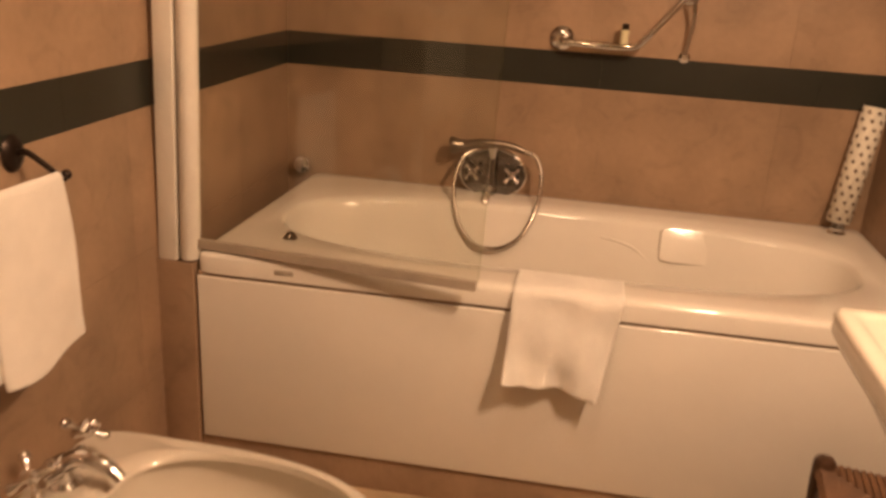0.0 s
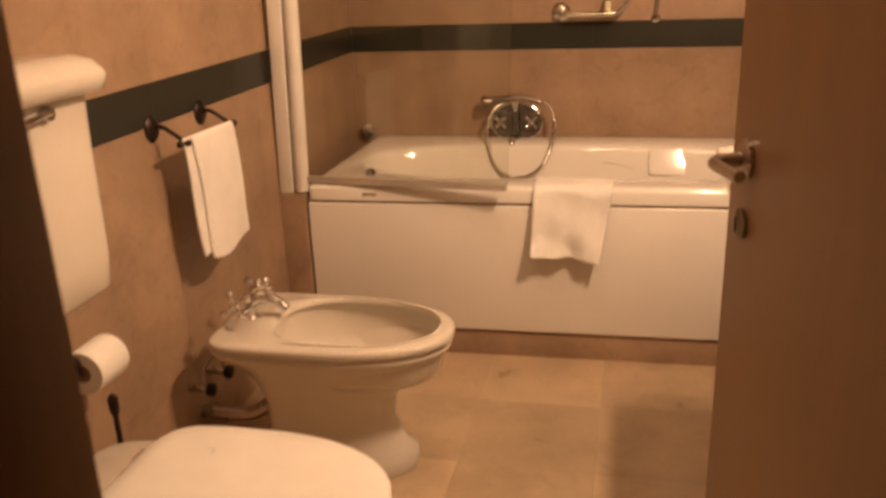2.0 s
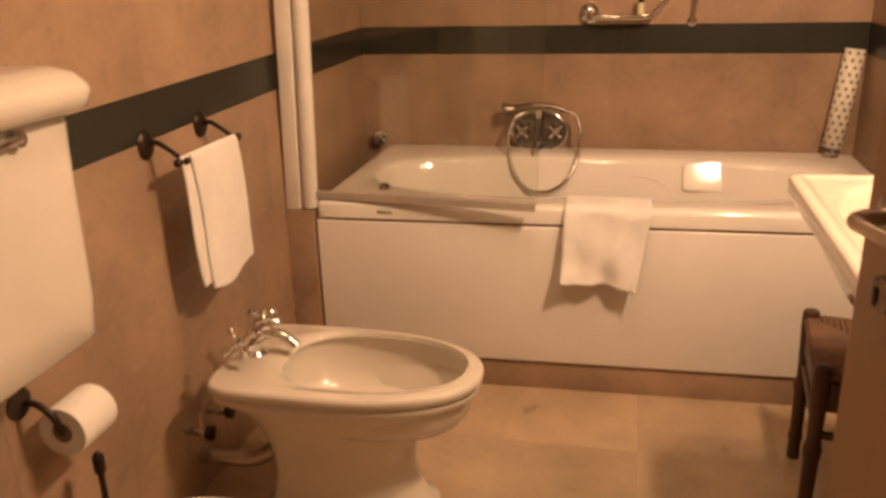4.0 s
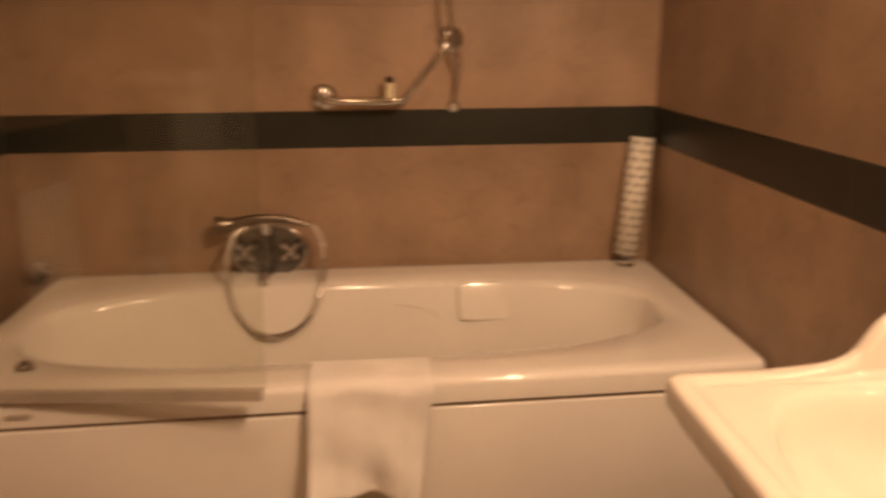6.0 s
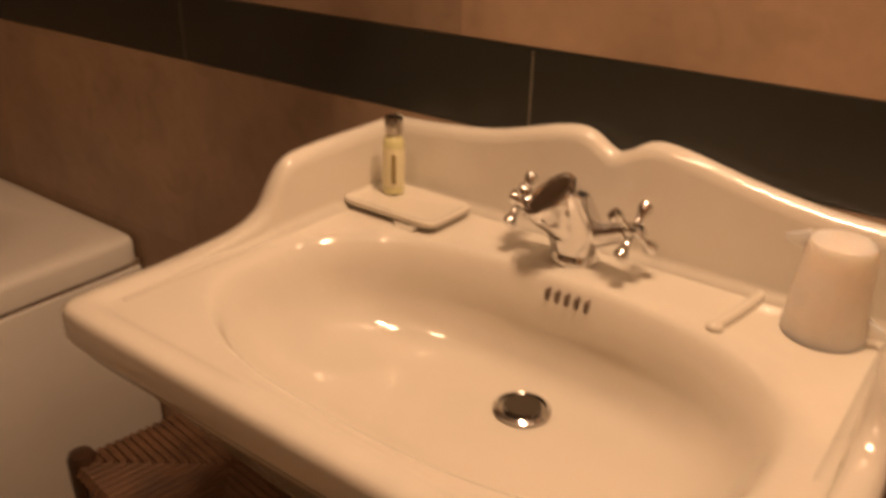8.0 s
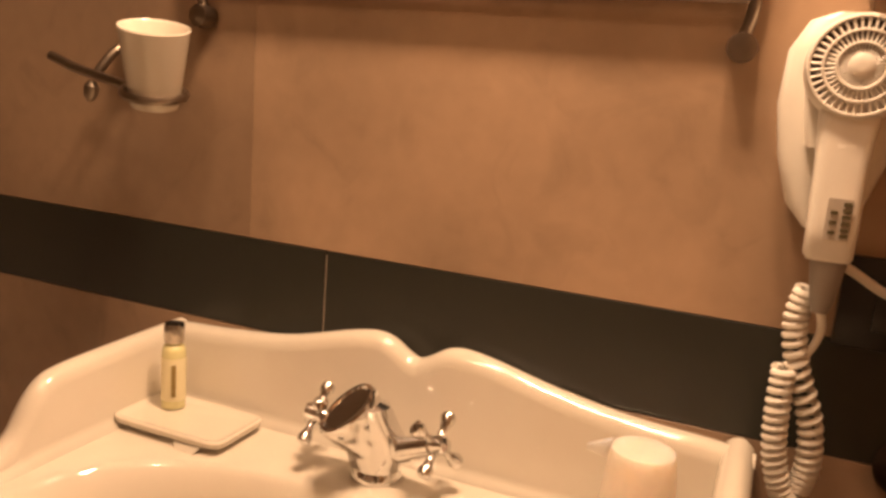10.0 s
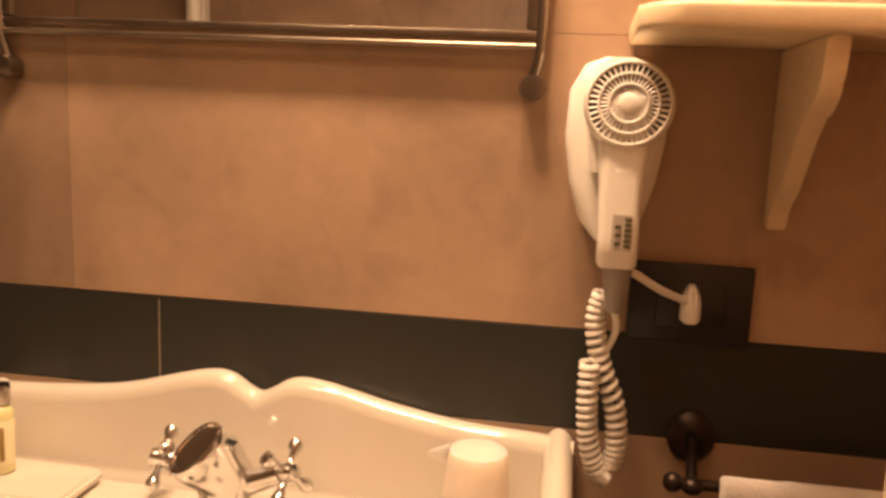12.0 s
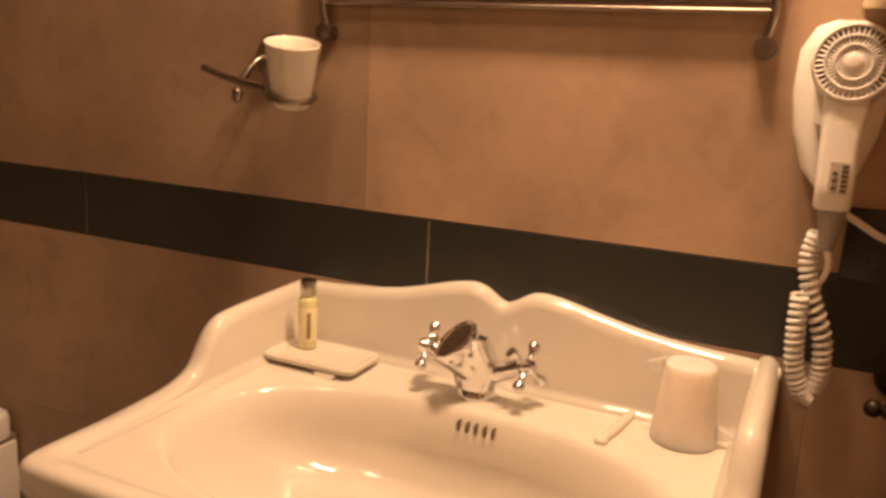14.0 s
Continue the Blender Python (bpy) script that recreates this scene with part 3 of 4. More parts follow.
tube(curve_points([(0.585, -0.075, 0.726), (0.65, -0.075, 0.737), (0.72, -0.075, 0.735), (0.768, -0.075, 0.722)], 6), lambda s: 0.015 - 0.006 * s, 14, into=bm)
part("hand_shower", bm, AGED, mixer, "dark chrome hand shower on its cradle")
part("cradle", rod((0.672, -0.062, 0.69), (0.672, -0.074, 0.730), 0.012, 0.016, 14), CHROME, mixer)
part("hose", tube(curve_points([(0.768, -0.075, 0.722), (0.806, -0.08, 0.704), (0.826, -0.11, 0.645), (0.821, -0.165, 0.575), (0.792, -0.205, 0.508), (0.748, -0.222, 0.472), (0.700, -0.225, 0.460), (0.652, -0.220, 0.470),
                                (0.607, -0.200, 0.512), (0.580, -0.165, 0.575), (0.572, -0.12, 0.64), (0.590, -0.08, 0.695), (0.630, -0.06, 0.715)], 10), 0.0062, 10), STEEL, mixer, "ribbed metal hose")

# ---- grab rail with soap shelf and shower hose ----
rail = thing("grab_rail", "bent chrome grab rail above the bathtub", "grab rail")
for x, z in ((0.838, 1.050), (1.176, 1.196)):
    part("rosette", lathe([(0.004, 0), (0.033, 0.0), (0.034, 0.006), (0.026, 0.014), (0.015, 0.018), (0.015, 0.048), (0.004, 0.050)], along((x, 0, z), (x, -0.05, z)), 28), CHROME, rail)
part("rail_tube", tube(curve_points([(0.838, -0.045, 1.050), (0.86, -0.062, 1.043), (0.93, -0.065, 1.040), (1.02, -0.065, 1.040), (1.055, -0.065, 1.052), (1.11, -0.063, 1.118), (1.16, -0.058, 1.178), (1.176, -0.045, 1.196)], 8), 0.0095, 12), CHROME, rail)
part("soap_shelf", box(0.875, 1.045, -0.10, -0.012, 1.0435, 1.0485, 0.002), thin_glass("shelf_glass", (0.80, 0.78, 0.70), 0.2), rail, "glass soap shelf")
mini = thing("shampoo_bottle", "small shampoo bottle on the rail shelf", "bottle")
M = Matrix.Translation((1.012, -0.055, 1.0485))
part("bottle_body", lathe([(0.009, 0), (0.0115, 0.001), (0.0115, 0.036), (0.007, 0.040)], M, 18), LABEL, mini)
part("bottle_cap", lathe([(0.0095, 0.039), (0.0098, 0.040), (0.0098, 0.054), (0.003, 0.056)], M, 18), BRONZE, mini, "dark cap")
spray = thing("overhead_hose", "thin chrome shower hose hanging beside the rail", "shower hose")
part("hose", tube(curve_points([(1.165, -0.03, 1.75), (1.160, -0.06, 1.50), (1.163, -0.085, 1.30), (1.180, -0.075, 1.20), (1.192, -0.05, 1.13), (1.186, -0.02, 1.05), (1.185, -0.014, 1.02)], 8), 0.0055, 8), STEEL, spray)
part("holder", lathe([(0.024, 0), (0.024, 0.01), (0.014, 0.02), (0.014, 0.06), (0.006, 0.062)], along((1.165, 0, 1.75), (1.165, -0.06, 1.75)), 20), CHROME, spray)
part("outlet", lathe([(0.016, 0), (0.016, 0.004), (0.009, 0.010), (0.009, 0.022)], along((1.185, 0, 1.02), (1.185, -0.02, 1.02)), 16), CHROME, spray)

# ---- rolled bath mat ----
mat_roll = thing("rolled_bath_mat", "rolled white bath mat with dark holes", "bath mat")
low, high = Vector((1.668, -0.060, 0.606)), Vector((1.706, -0.040, 0.930))
RM = along(low, high)
LEN = (high - low).length
spiral = []
for k in range(120):
    a = 2 * math.pi * 3.4 * k / 119
    r = 0.012 + 0.0225 * k / 119
    spiral.append((r * math.cos(a), r * math.sin(a), r))
bm = bmesh.new()
outer = [bm.verts.new(RM @ Vector((x, y, 0))) for x, y, r in spiral], [bm.verts.new(RM @ Vector((x, y, LEN))) for x, y, r in spiral]
for i in range(119):
    bm.faces.new((outer[0][i], outer[0][i + 1], outer[1][i + 1], outer[1][i]))
sheet = part("mat_sheet", bm, surface("white_rubber_mat", (0.76, 0.72, 0.62), 0.5, 0, 0.05, 20, 120, 0.1), mat_roll)
solid = sheet.modifiers.new("thickness", "SOLIDIFY")
solid.thickness, solid.offset = 0.003, 0
# Discs laid on the sheet, coloured with the shade of its holes.
holes = bmesh.new()
for row in range(14):
    for col in range(8):
        a = 2 * math.pi * (col + 0.5 * (row % 2)) / 8
        z = LEN * (row + 0.6) / 14.2
        turn = a / (2 * math.pi)
        r = 0.0345 - 0.0225 / 3.4 * ((3.4 - turn) % 1.0) + 0.0012
        h = RM @ Matrix.Translation((r * math.cos(a), r * math.sin(a), z)) @ Matrix.Rotation(a, 4, "Z") @ Matrix.Rotation(math.pi / 2, 4, "Y")
        lathe([(0.0058, 0), (0.0058, 0.0012), (0.003, 0.0014)], h @ Matrix.Diagonal((1, 0.8, 1, 1)), 10, holes)
part("hole", holes, surface("mat_hole_shade", (0.17, 0.12, 0.08), 0.8, 0, 0.1, 20, 90, 0.0), mat_roll, "rows of dark discs, shade of the holes")["kind"] = "stuff"
part("mat_foot", rod(Vector((1.668, -0.060, RIM)), low + Vector((0, 0, 0.006)), 0.020, 0.016, 16), GREYPLASTIC, mat_roll)


# ---- towels ----
def cloth(name, grid, material, parent, label="", thick=0.006):
    """A towel from a grid of points, made thick and soft."""
    bm = bmesh.new()
    rows = [[bm.verts.new(p) for p in r] for r in grid]
    for a, b in zip(rows, rows[1:]):
        for i in range(len(a) - 1):
            bm.faces.new((a[i], a[i + 1], b[i + 1], b[i]))
    ob = part(name, bm, material, parent, label, sharp=3.0)
    s = ob.modifiers.new("thickness", "SOLIDIFY")
    s.thickness, s.offset = thick, 0
    d = ob.modifiers.new("soft", "SUBSURF")
    d.levels = d.render_levels = 1
    return ob


mat_towel = thing("tub_towel", "white terry bath mat hung over the tub rim", "towel")
grid = []
for i in range(29):
    s = i / 28
    row = []
    for j in range(25):
        u = j / 24
        x = 0.827 + 0.238 * u
        drop = s * 0.40
        wave = 0.006 * math.sin(u * 9 + s * 3) * s + 0.005 * math.sin(u * 17 + 1.2) * s * s + 0.004 * math.sin(u * 5 - s * 11) * s + 0.003 * noise.noise((u * 5, s * 6, 1.3)) * s
        hem = -0.014 + 0.030 * u + 0.006 * math.sin(u * 8)
        off = 0.5 + 0.5 * math.cos(u * 7.2 - 0.9)
        if drop < 0.09:
            y, z = -0.70 - drop, RIM + 0.0065
        elif drop < 0.125:
            a = (drop - 0.09) / 0.035 * math.pi / 2
            y, z = -0.79 - 0.0215 * math.sin(a), RIM + 0.0065 - 0.0215 * (1 - math.cos(a))
        else:
            k = (drop - 0.125) / 0.275
            y, z = -0.8115 - 0.022 * k - wave * 1.5 - 0.032 * k ** 2 * off, RIM - 0.015 - (0.198 + hem * 0.7) * k
            x += (-0.004 - 0.030 * u) * k
        row.append((x, y, z))
    grid.append(row)
cloth("towel_cloth", grid, TOWEL, mat_towel, thick=0.008)


def towel_holder(name, label, wall_x, out, y0, y1, z, size=1.0, reach=1.0, drop=1.0):
    """Two dark rosettes with curved arms and a bar; out is the way out of the wall."""
    h = thing(name, label, "towel holder", "bronze towel holders")
    for y in (y0, y1):
        part("rosette", lathe([(0.003, 0), (0.026, 0.0), (0.028, 0.004), (0.022, 0.010), (0.012, 0.013), (0.003, 0.014)], along((wall_x, y, z), (wall_x + out, y, z)) @ Matrix.Diagonal((size, 1.15 * size, 1, 1)), 24), BRONZE, h)
        part("arm", tube(curve_points([(wall_x + out * 0.008, y, z), (wall_x + out * 0.028 * reach, y + 0.002, z + 0.004), (wall_x + out * 0.055 * reach, y + 0.004, z - 0.012 * drop), (wall_x + out * 0.082 * reach, y + 0.006, z - 0.032 * drop)], 6), lambda s: 0.006 - 0.001 * s, 10), BRONZE, h)
        part("finial", ball((wall_x + out * 0.088 * reach, y + 0.006, z - 0.034 * drop), 0.010, 12, squash=0.8), BRONZE, h)
    part("bar", rod((wall_x + out * 0.085 * reach, min(y0, y1) - 0.02, z - 0.033 * drop), (wall_x + out * 0.085 * reach, max(y0, y1) + 0.02, z - 0.033 * drop), 0.005), BRONZE, h)
    for y in (min(y0, y1) - 0.022, max(y0, y1) + 0.022):
        part("end_knob", ball((wall_x + out * 0.085 * reach, y, z - 0.033 * drop), 0.009, 10), BRONZE, h)
    return h


def hung_towel(name, label, x, out, y0, y1, top, front, back, lean):
    """A towel folded over a bar: a long front fall and a second one behind it."""
    t = thing(name, label, "towel", "hanging hand towels")
    for layer, (length, off, ya, yb) in enumerate(((front, 0.0075, y0, y1), (back, -0.0015, y0 - 0.030, y1 - 0.05))):
        grid = []
        for i in range(27):
            s = i / 26
            row = []
            for j in range(17):
                u = j / 16
                y = ya + (yb - ya) * u
                if s < 0.15:
                    a = (s / 0.15) * math.pi / 2
                    px = x + off * math.sin(a) * out
                    pz = top - 0.012 * (1 - math.cos(a)) + 0.002
                else:
                    k = (s - 0.15) / 0.85
                    px = x + out * (off + 0.006 * math.sin(u * 6 + layer) * k + 0.008 * k * (1 - layer) * 0.5)
                    pz = top - 0.012 - (length - 0.012) * k - 0.012 * math.sin(u * 4.2 + layer * 2) * k
                    y += lean * k * 0.5 + 0.006 * math.sin(k * 5 + layer)
                row.append((px, y, pz))
            grid.append(row)
        cloth("front_fall" if layer == 0 else "back_fall", grid, TOWEL, t, thick=0.009)
    return t


towel_holder("towel_holder", "dark bronze towel holder on the tiled wall", 0.0, 1, -1.495, -1.262, 0.888)
hung_towel("hand_towel", "white terry hand towel on a bronze bar", 0.085, 1, -1.475, -1.262, 0.862, 0.312, 0.290, 0.05)
towel_holder("towel_holder", "dark bronze towel holder below the socket", W, -1, -2.300, -2.098, 0.924, 0.78, 0.8, 0.55)
hung_towel("hand_towel", "white terry towel hanging beside the basin", W - 0.068, -1, -2.290, -2.114, 0.913, 0.33, 0.30, 0.0)


# ---- bidet ----
def pan_ring(x0, x1, yc, half, z, n=64, square=5.0):
    """A D-shaped outline: squarer towards the wall, round to the front."""
    cx = x0 + (x1 - x0) * 0.42
    out = []
    for i in range(n):
        t = 2 * math.pi * i / n
        c, s = math.cos(t), math.sin(t)
        p = 2.25 if c > 0 else square
        ax = (x1 - cx) if c > 0 else (cx - x0)
        out.append(Vector((cx + ax * math.copysign(abs(c) ** (2 / p), c), yc + half * math.copysign(abs(s) ** (2 / p), s), z)))
    return out


SQ = 7.0
bidet = thing("bidet", "white ceramic bidet on a waisted pedestal", "bidet")
YB = -1.447
rings = [pan_ring(0.20, 0.60, YB, 0.115, 0.0), pan_ring(0.195, 0.605, YB, 0.118, 0.012), pan_ring(0.20, 0.60, YB, 0.113, 0.045), pan_ring(0.215, 0.575, YB, 0.098, 0.060), pan_ring(0.225, 0.545, YB, 0.092, 0.13),
         pan_ring(0.22, 0.55, YB, 0.100, 0.20), pan_ring(0.205, 0.60, YB, 0.125, 0.26), pan_ring(0.18, 0.655, YB, 0.150, 0.31), pan_ring(0.152, 0.685, YB, 0.164, 0.338, square=SQ),
         pan_ring(0.124, 0.700, YB, 0.172, 0.350, square=SQ), pan_ring(0.122, 0.702, YB, 0.173, 0.360, square=SQ), pan_ring(0.125, 0.697, YB, 0.170, 0.366, square=SQ), pan_ring(0.119, 0.707, YB, 0.176, 0.371, square=SQ), pan_ring(0.118, 0.708, YB, 0.177, 0.384, square=SQ),
         pan_ring(0.122, 0.704, YB, 0.173, 0.391, square=SQ), pan_ring(0.130, 0.696, YB, 0.165, 0.393, square=SQ)]
n = 64
top_out = pan_ring(0.135, 0.683, YB, 0.150, 0.392)
hole = pan_ring(0.258, 0.672, YB, 0.140, 0.392, square=2.4)
rings += [[a.lerp(b, 0.50) + Vector((0, 0, 0.0)) for a, b in zip(top_out, hole)], [a.lerp(b, 0.62) + Vector((0, 0, 0.006)) for a, b in zip(top_out, hole)], [a.lerp(b, 0.88) + Vector((0, 0, 0.0065)) for a, b in zip(top_out, hole)],
          hole, pan_ring(0.259, 0.671, YB, 0.139, 0.386, square=2.4), pan_ring(0.247, 0.686, YB, 0.153, 0.379, square=2.4), pan_ring(0.246, 0.686, YB, 0.153, 0.350, square=2.4), pan_ring(0.255, 0.675, YB, 0.143, 0.295, square=2.4),
          pan_ring(0.272, 0.655, YB, 0.126, 0.268, square=2.4), pan_ring(0.31, 0.60, YB, 0.09, 0.256, square=2.4), pan_ring(0.37, 0.53, YB, 0.05, 0.252, square=2.2), pan_ring(0.42, 0.46, YB, 0.012, 0.250, square=2.2)]
part("bidet_body", loft(rings), CERAMIC, bidet, sharp=1.0)
part("drain", lathe([(0.008, 0), (0.022, 0.001), (0.022, 0.004), (0.006, 0.005)], Matrix.Translation((0.44, YB, 0.2505)), 20), CHROME, bidet)
btap = thing("bidet_tap", "chrome bidet mixer with two cross handles", "tap")
part("tap_body", lathe([(0.025, 0), (0.026, 0.004), (0.016, 0.012), (0.014, 0.040), (0.018, 0.050), (0.006, 0.058)], Matrix.Translation((0.178, YB, 0.391)), 20), CHROME, btap)
part("spout", tube(curve_points([(0.178, YB, 0.430), (0.21, YB, 0.448), (0.25, YB, 0.440), (0.277, YB, 0.418)], 6), lambda s: 0.016 - 0.003 * s, 14), CHROME, btap)
for s in (-1, 1):
    part("arm", rod((0.178, YB, 0.418), (0.176, YB + 0.052 * s, 0.426), 0.010, 0.009), CHROME, btap)
    cross_handle(btap, (0.172, YB + 0.070 * s, 0.452), (-0.1, 0.75 * s, 0.6), 0.040)
for k, y in enumerate((-1.50, -1.40)):
    v = thing("stop_valve", "dark chrome stop valve under the bidet", "valve", "bidet valves")
    part("valve_body", rod((0.0, y, 0.20), (0.055, y, 0.20), 0.010), STEEL, v)
    part("valve_knob", lathe([(0.016, 0), (0.018, 0.004), (0.018, 0.016), (0.010, 0.020)], along((0.055, y, 0.20), (0.08, y, 0.20)), 14), BRONZE, v)
    part("supply_hose", tube(curve_points([(0.045, y, 0.205), (0.050, y, 0.26), (0.08, y + 0.02, 0.30), (0.125, YB, 0.31), (0.17, YB, 0.355)], 6), 0.006, 8), STEEL, v)
waste = thing("waste_pipe", "grey waste pipe behind the bidet", "pipe")
part("pipe", tube(curve_points([(0.0, YB, 0.10), (0.08, YB, 0.10), (0.15, YB, 0.11), (0.21, YB, 0.15)], 6), 0.020, 14), STEEL, waste)

# ---- toilet ----
YT = -2.185
toilet = thing("toilet", "white ceramic toilet with closed lid", "toilet")
rings = [pan_ring(0.18, 0.60, YT, 0.12, 0.0), pan_ring(0.175, 0.61, YT, 0.125, 0.03), pan_ring(0.2, 0.58, YT, 0.10, 0.06), pan_ring(0.21, 0.56, YT, 0.10, 0.16), pan_ring(0.19, 0.64, YT, 0.14, 0.27),
         pan_ring(0.15, 0.715, YT, 0.17, 0.345), pan_ring(0.14, 0.735, YT, 0.178, 0.365), pan_ring(0.14, 0.735, YT, 0.178, 0.382), pan_ring(0.15, 0.725, YT, 0.17, 0.388)]
part("toilet_bowl", loft(rings), CERAMIC, toilet, sharp=1.2)
part("toilet_seat", loft([pan_ring(0.280, 0.745, YT, 0.183, 0.390), pan_ring(0.275, 0.752, YT, 0.188, 0.394), pan_ring(0.275, 0.752, YT, 0.188, 0.402), pan_ring(0.280, 0.747, YT, 0.184, 0.406)]), PLASTIC, toilet)
lid = part("toilet_lid", loft([pan_ring(0.280, 0.748, YT, 0.184, 0.408), pan_ring(0.273, 0.756, YT, 0.190, 0.411), pan_ring(0.273, 0.756, YT, 0.190, 0.419), pan_ring(0.280, 0.748, YT, 0.183, 0.425),
                               pan_ring(0.31, 0.70, YT, 0.15, 0.429), pan_ring(0.40, 0.62, YT, 0.08, 0.431)]), PLASTIC, toilet, "closed white lid", sharp=1.2)
for s in (-1, 1):
    part("hinge", rod((0.272, YT + 0.075 * s - 0.015, 0.412), (0.272, YT + 0.075 * s + 0.015, 0.412), 0.010), CHROME, lid)
tank = thing("toilet_cistern", "tall white ceramic cistern on the wall", "cistern")


def tank_ring(z, g, x1=0.2):
    return oval((x1 + 0.002) / 2, -2.172, z, (x1 - 0.002) / 2 + g * 0.5, 0.200 + g, 9, 48)


part("cistern_body", loft([tank_ring(0.684, -0.03, 0.17), tank_ring(0.687, -0.012, 0.188), tank_ring(0.700, -0.002, 0.197), tank_ring(0.76, 0.002, 0.199), tank_ring(0.95, 0.004, 0.200), tank_ring(1.046, 0.006, 0.202)]), CERAMIC, tank, sharp=1.2)
part("cistern_lid", loft([tank_ring(1.047, 0.015, 0.208), tank_ring(1.050, 0.026, 0.220), tank_ring(1.075, 0.030, 0.226), tank_ring(1.085, 0.026, 0.224), tank_ring(1.100, 0.018, 0.214), tank_ring(1.110, 0.0, 0.195)]), CERAMIC, tank, sharp=1.2)
bm = rod((0.200, -2.10, 1.030), (0.218, -2.10, 1.030), 0.012)
tube(curve_points([(0.216, -2.10, 1.030), (0.224, -2.13, 1.030), (0.224, -2.17, 1.026)], 5), 0.006, 8, into=bm)
part("flush_lever", bm, CHROME, tank, "chrome flush lever")
fp = thing("flush_pipe", "white flush pipe between cistern and bowl", "pipe")
part("pipe", tube(curve_points([(0.08, YT, 0.70), (0.08, YT, 0.55), (0.085, YT, 0.42), (0.12, YT, 0.345), (0.18, YT, 0.335)], 6), 0.024, 14), PLASTIC, fp)

roll = thing("toilet_roll", "white toilet paper roll with dark core", "toilet paper")
part("paper", lathe([(0.019, 0), (0.045, 0.0), (0.046, 0.004), (0.046, 0.088), (0.045, 0.092), (0.019, 0.092)], along((0.072, -1.970, 0.492), (0.072, -1.855, 0.492)), 32, caps=False), PAPER, roll)
part("core", lathe([(0.0188, -0.001), (0.0188, 0.093)], along((0.072, -1.970, 0.492), (0.072, -1.855, 0.492)), 24), CARD, roll, "dark cardboard core")
holder = thing("roll_holder", "dark bronze toilet roll holder on tiles", "roll holder")
part("rosette", lathe([(0.003, 0), (0.026, 0), (0.028, 0.004), (0.012, 0.013), (0.003, 0.014)], along((0, -1.975, 0.545), (0.1, -1.975, 0.545)), 24), BRONZE, holder)
part("arm", tube(curve_points([(0.01, -1.975, 0.545), (0.04, -1.978, 0.548), (0.066, -1.976, 0.525), (0.072, -1.970, 0.492), (0.072, -1.945, 0.490), (0.072, -1.855, 0.490)], 6), 0.006, 10), BRONZE, holder)
brush = thing("toilet_brush", "dark toilet brush standing by the wall", "toilet brush")
part("pot", lathe([(0.030, 0.0), (0.040, 0.002), (0.044, 0.11), (0.040, 0.112), (0.012, 0.112)], Matrix.Translation((0.075, -1.90, 0)), 24), BRONZE, brush)
part("handle", lathe([(0.007, 0.10), (0.006, 0.36), (0.011, 0.37), (0.011, 0.40), (0.003, 0.41)], Matrix.Translation((0.075, -1.90, 0)), 12), BRONZE, brush)

# ---- mirror on its rail ----
mir = thing("mirror", "wall mirror in a slim steel tube frame", "mirror")
MX = 1.737
part("mirror_glass", box(MX + 0.003, MX + 0.007, -1.928, -1.408, 1.288, 1.80), MIRROR, mir, "clear mirror glass")
part("mirror_back", box(MX + 0.0075, MX + 0.0125, -1.932, -1.404, 1.286, 1.804, 0.002), DARKWOOD, mir)
for y in (-1.401, -1.936):
    part("side_tube", tube(curve_points([(MX, y, 1.80), (MX, y, 1.5), (MX, y, 1.30), (MX + 0.002, y + (0.004 if y < -1.7 else -0.004), 1.255), (MX + 0.004, y + (0.010 if y < -1.7 else -0.010), 1.243)], 6), 0.0050, 10), AGED, mir)
    part("curl", lathe([(0.004, -0.01), (0.011, -0.009), (0.012, 0), (0.011, 0.009), (0.004, 0.01)], along((MX + 0.002, y + (0.006 if y < -1.7 else -0.006), 1.240), (MX - 0.1, y, 1.240)), 16), AGED, mir, "round end knob")
    part("wall_pin", rod((MX, y, 1.240), (W, y, 1.240), 0.006), BRONZE, mir)
    part("wall_pin", rod((MX, y, 1.76), (W, y, 1.76), 0.006), BRONZE, mir)
for z, r in ((1.276, 0.0028), (1.803, 0.0026)):
    part("cross_tube", rod((MX, -1.938, z), (MX, -1.399, z), r), AGED, mir)
for y0, y1, z0, z1 in ((-1.934, -1.402, 1.283, 1.290), (-1.934, -1.402, 1.792, 1.806), (-1.934, -1.9215, 1.2905, 1.792), (-1.4145, -1.402, 1.2905, 1.792)):
    part("mirror_frame", box(MX - 0.001, MX + 0.0072, y0, y1, z0, z1, 0.002), AGED, mir, "slim dull metal frame")
lamp = thing("mirror_lamp", "slim steel wall lamp with two arms", "wall lamp")
part("back_plate", box(1.735, 1.75, -1.91, -1.71, 1.935, 1.985, 0.004), STEEL, lamp)
for y in (-1.745, -1.875):
    part("lamp_arm", tube(curve_points([(1.738, y, 1.96), (1.68, y, 1.985), (1.595, y, 1.985), (1.565, y, 1.965)], 6), 0.006, 10), STEEL, lamp)
    part("globe_cup", lathe([(0.006, 0.05), (0.020, 0.048), (0.024, 0.036)], Matrix.Translation((1.565, y, 1.915)), 20), STEEL, lamp)

# Unseen fixture, added as a body for the fill light.
fill_lamp = thing("fill_lamp", "unseen round ceiling lamp added for fill light", "ceiling lamp")
part("lamp_base", lathe([(0.004, 0), (0.13, 0), (0.13, -0.012), (0.004, -0.012)], Matrix.Translation((0.875, -1.55, TOP)), 32), STEEL, fill_lamp)
part("shade", lathe([(0.120, -0.012), (0.118, -0.022), (0.095, -0.034), (0.05, -0.041), (0.004, -0.043)], Matrix.Translation((0.875, -1.55, TOP)), 32), GLOW, fill_lamp, "glowing frosted shade of the added lamp")

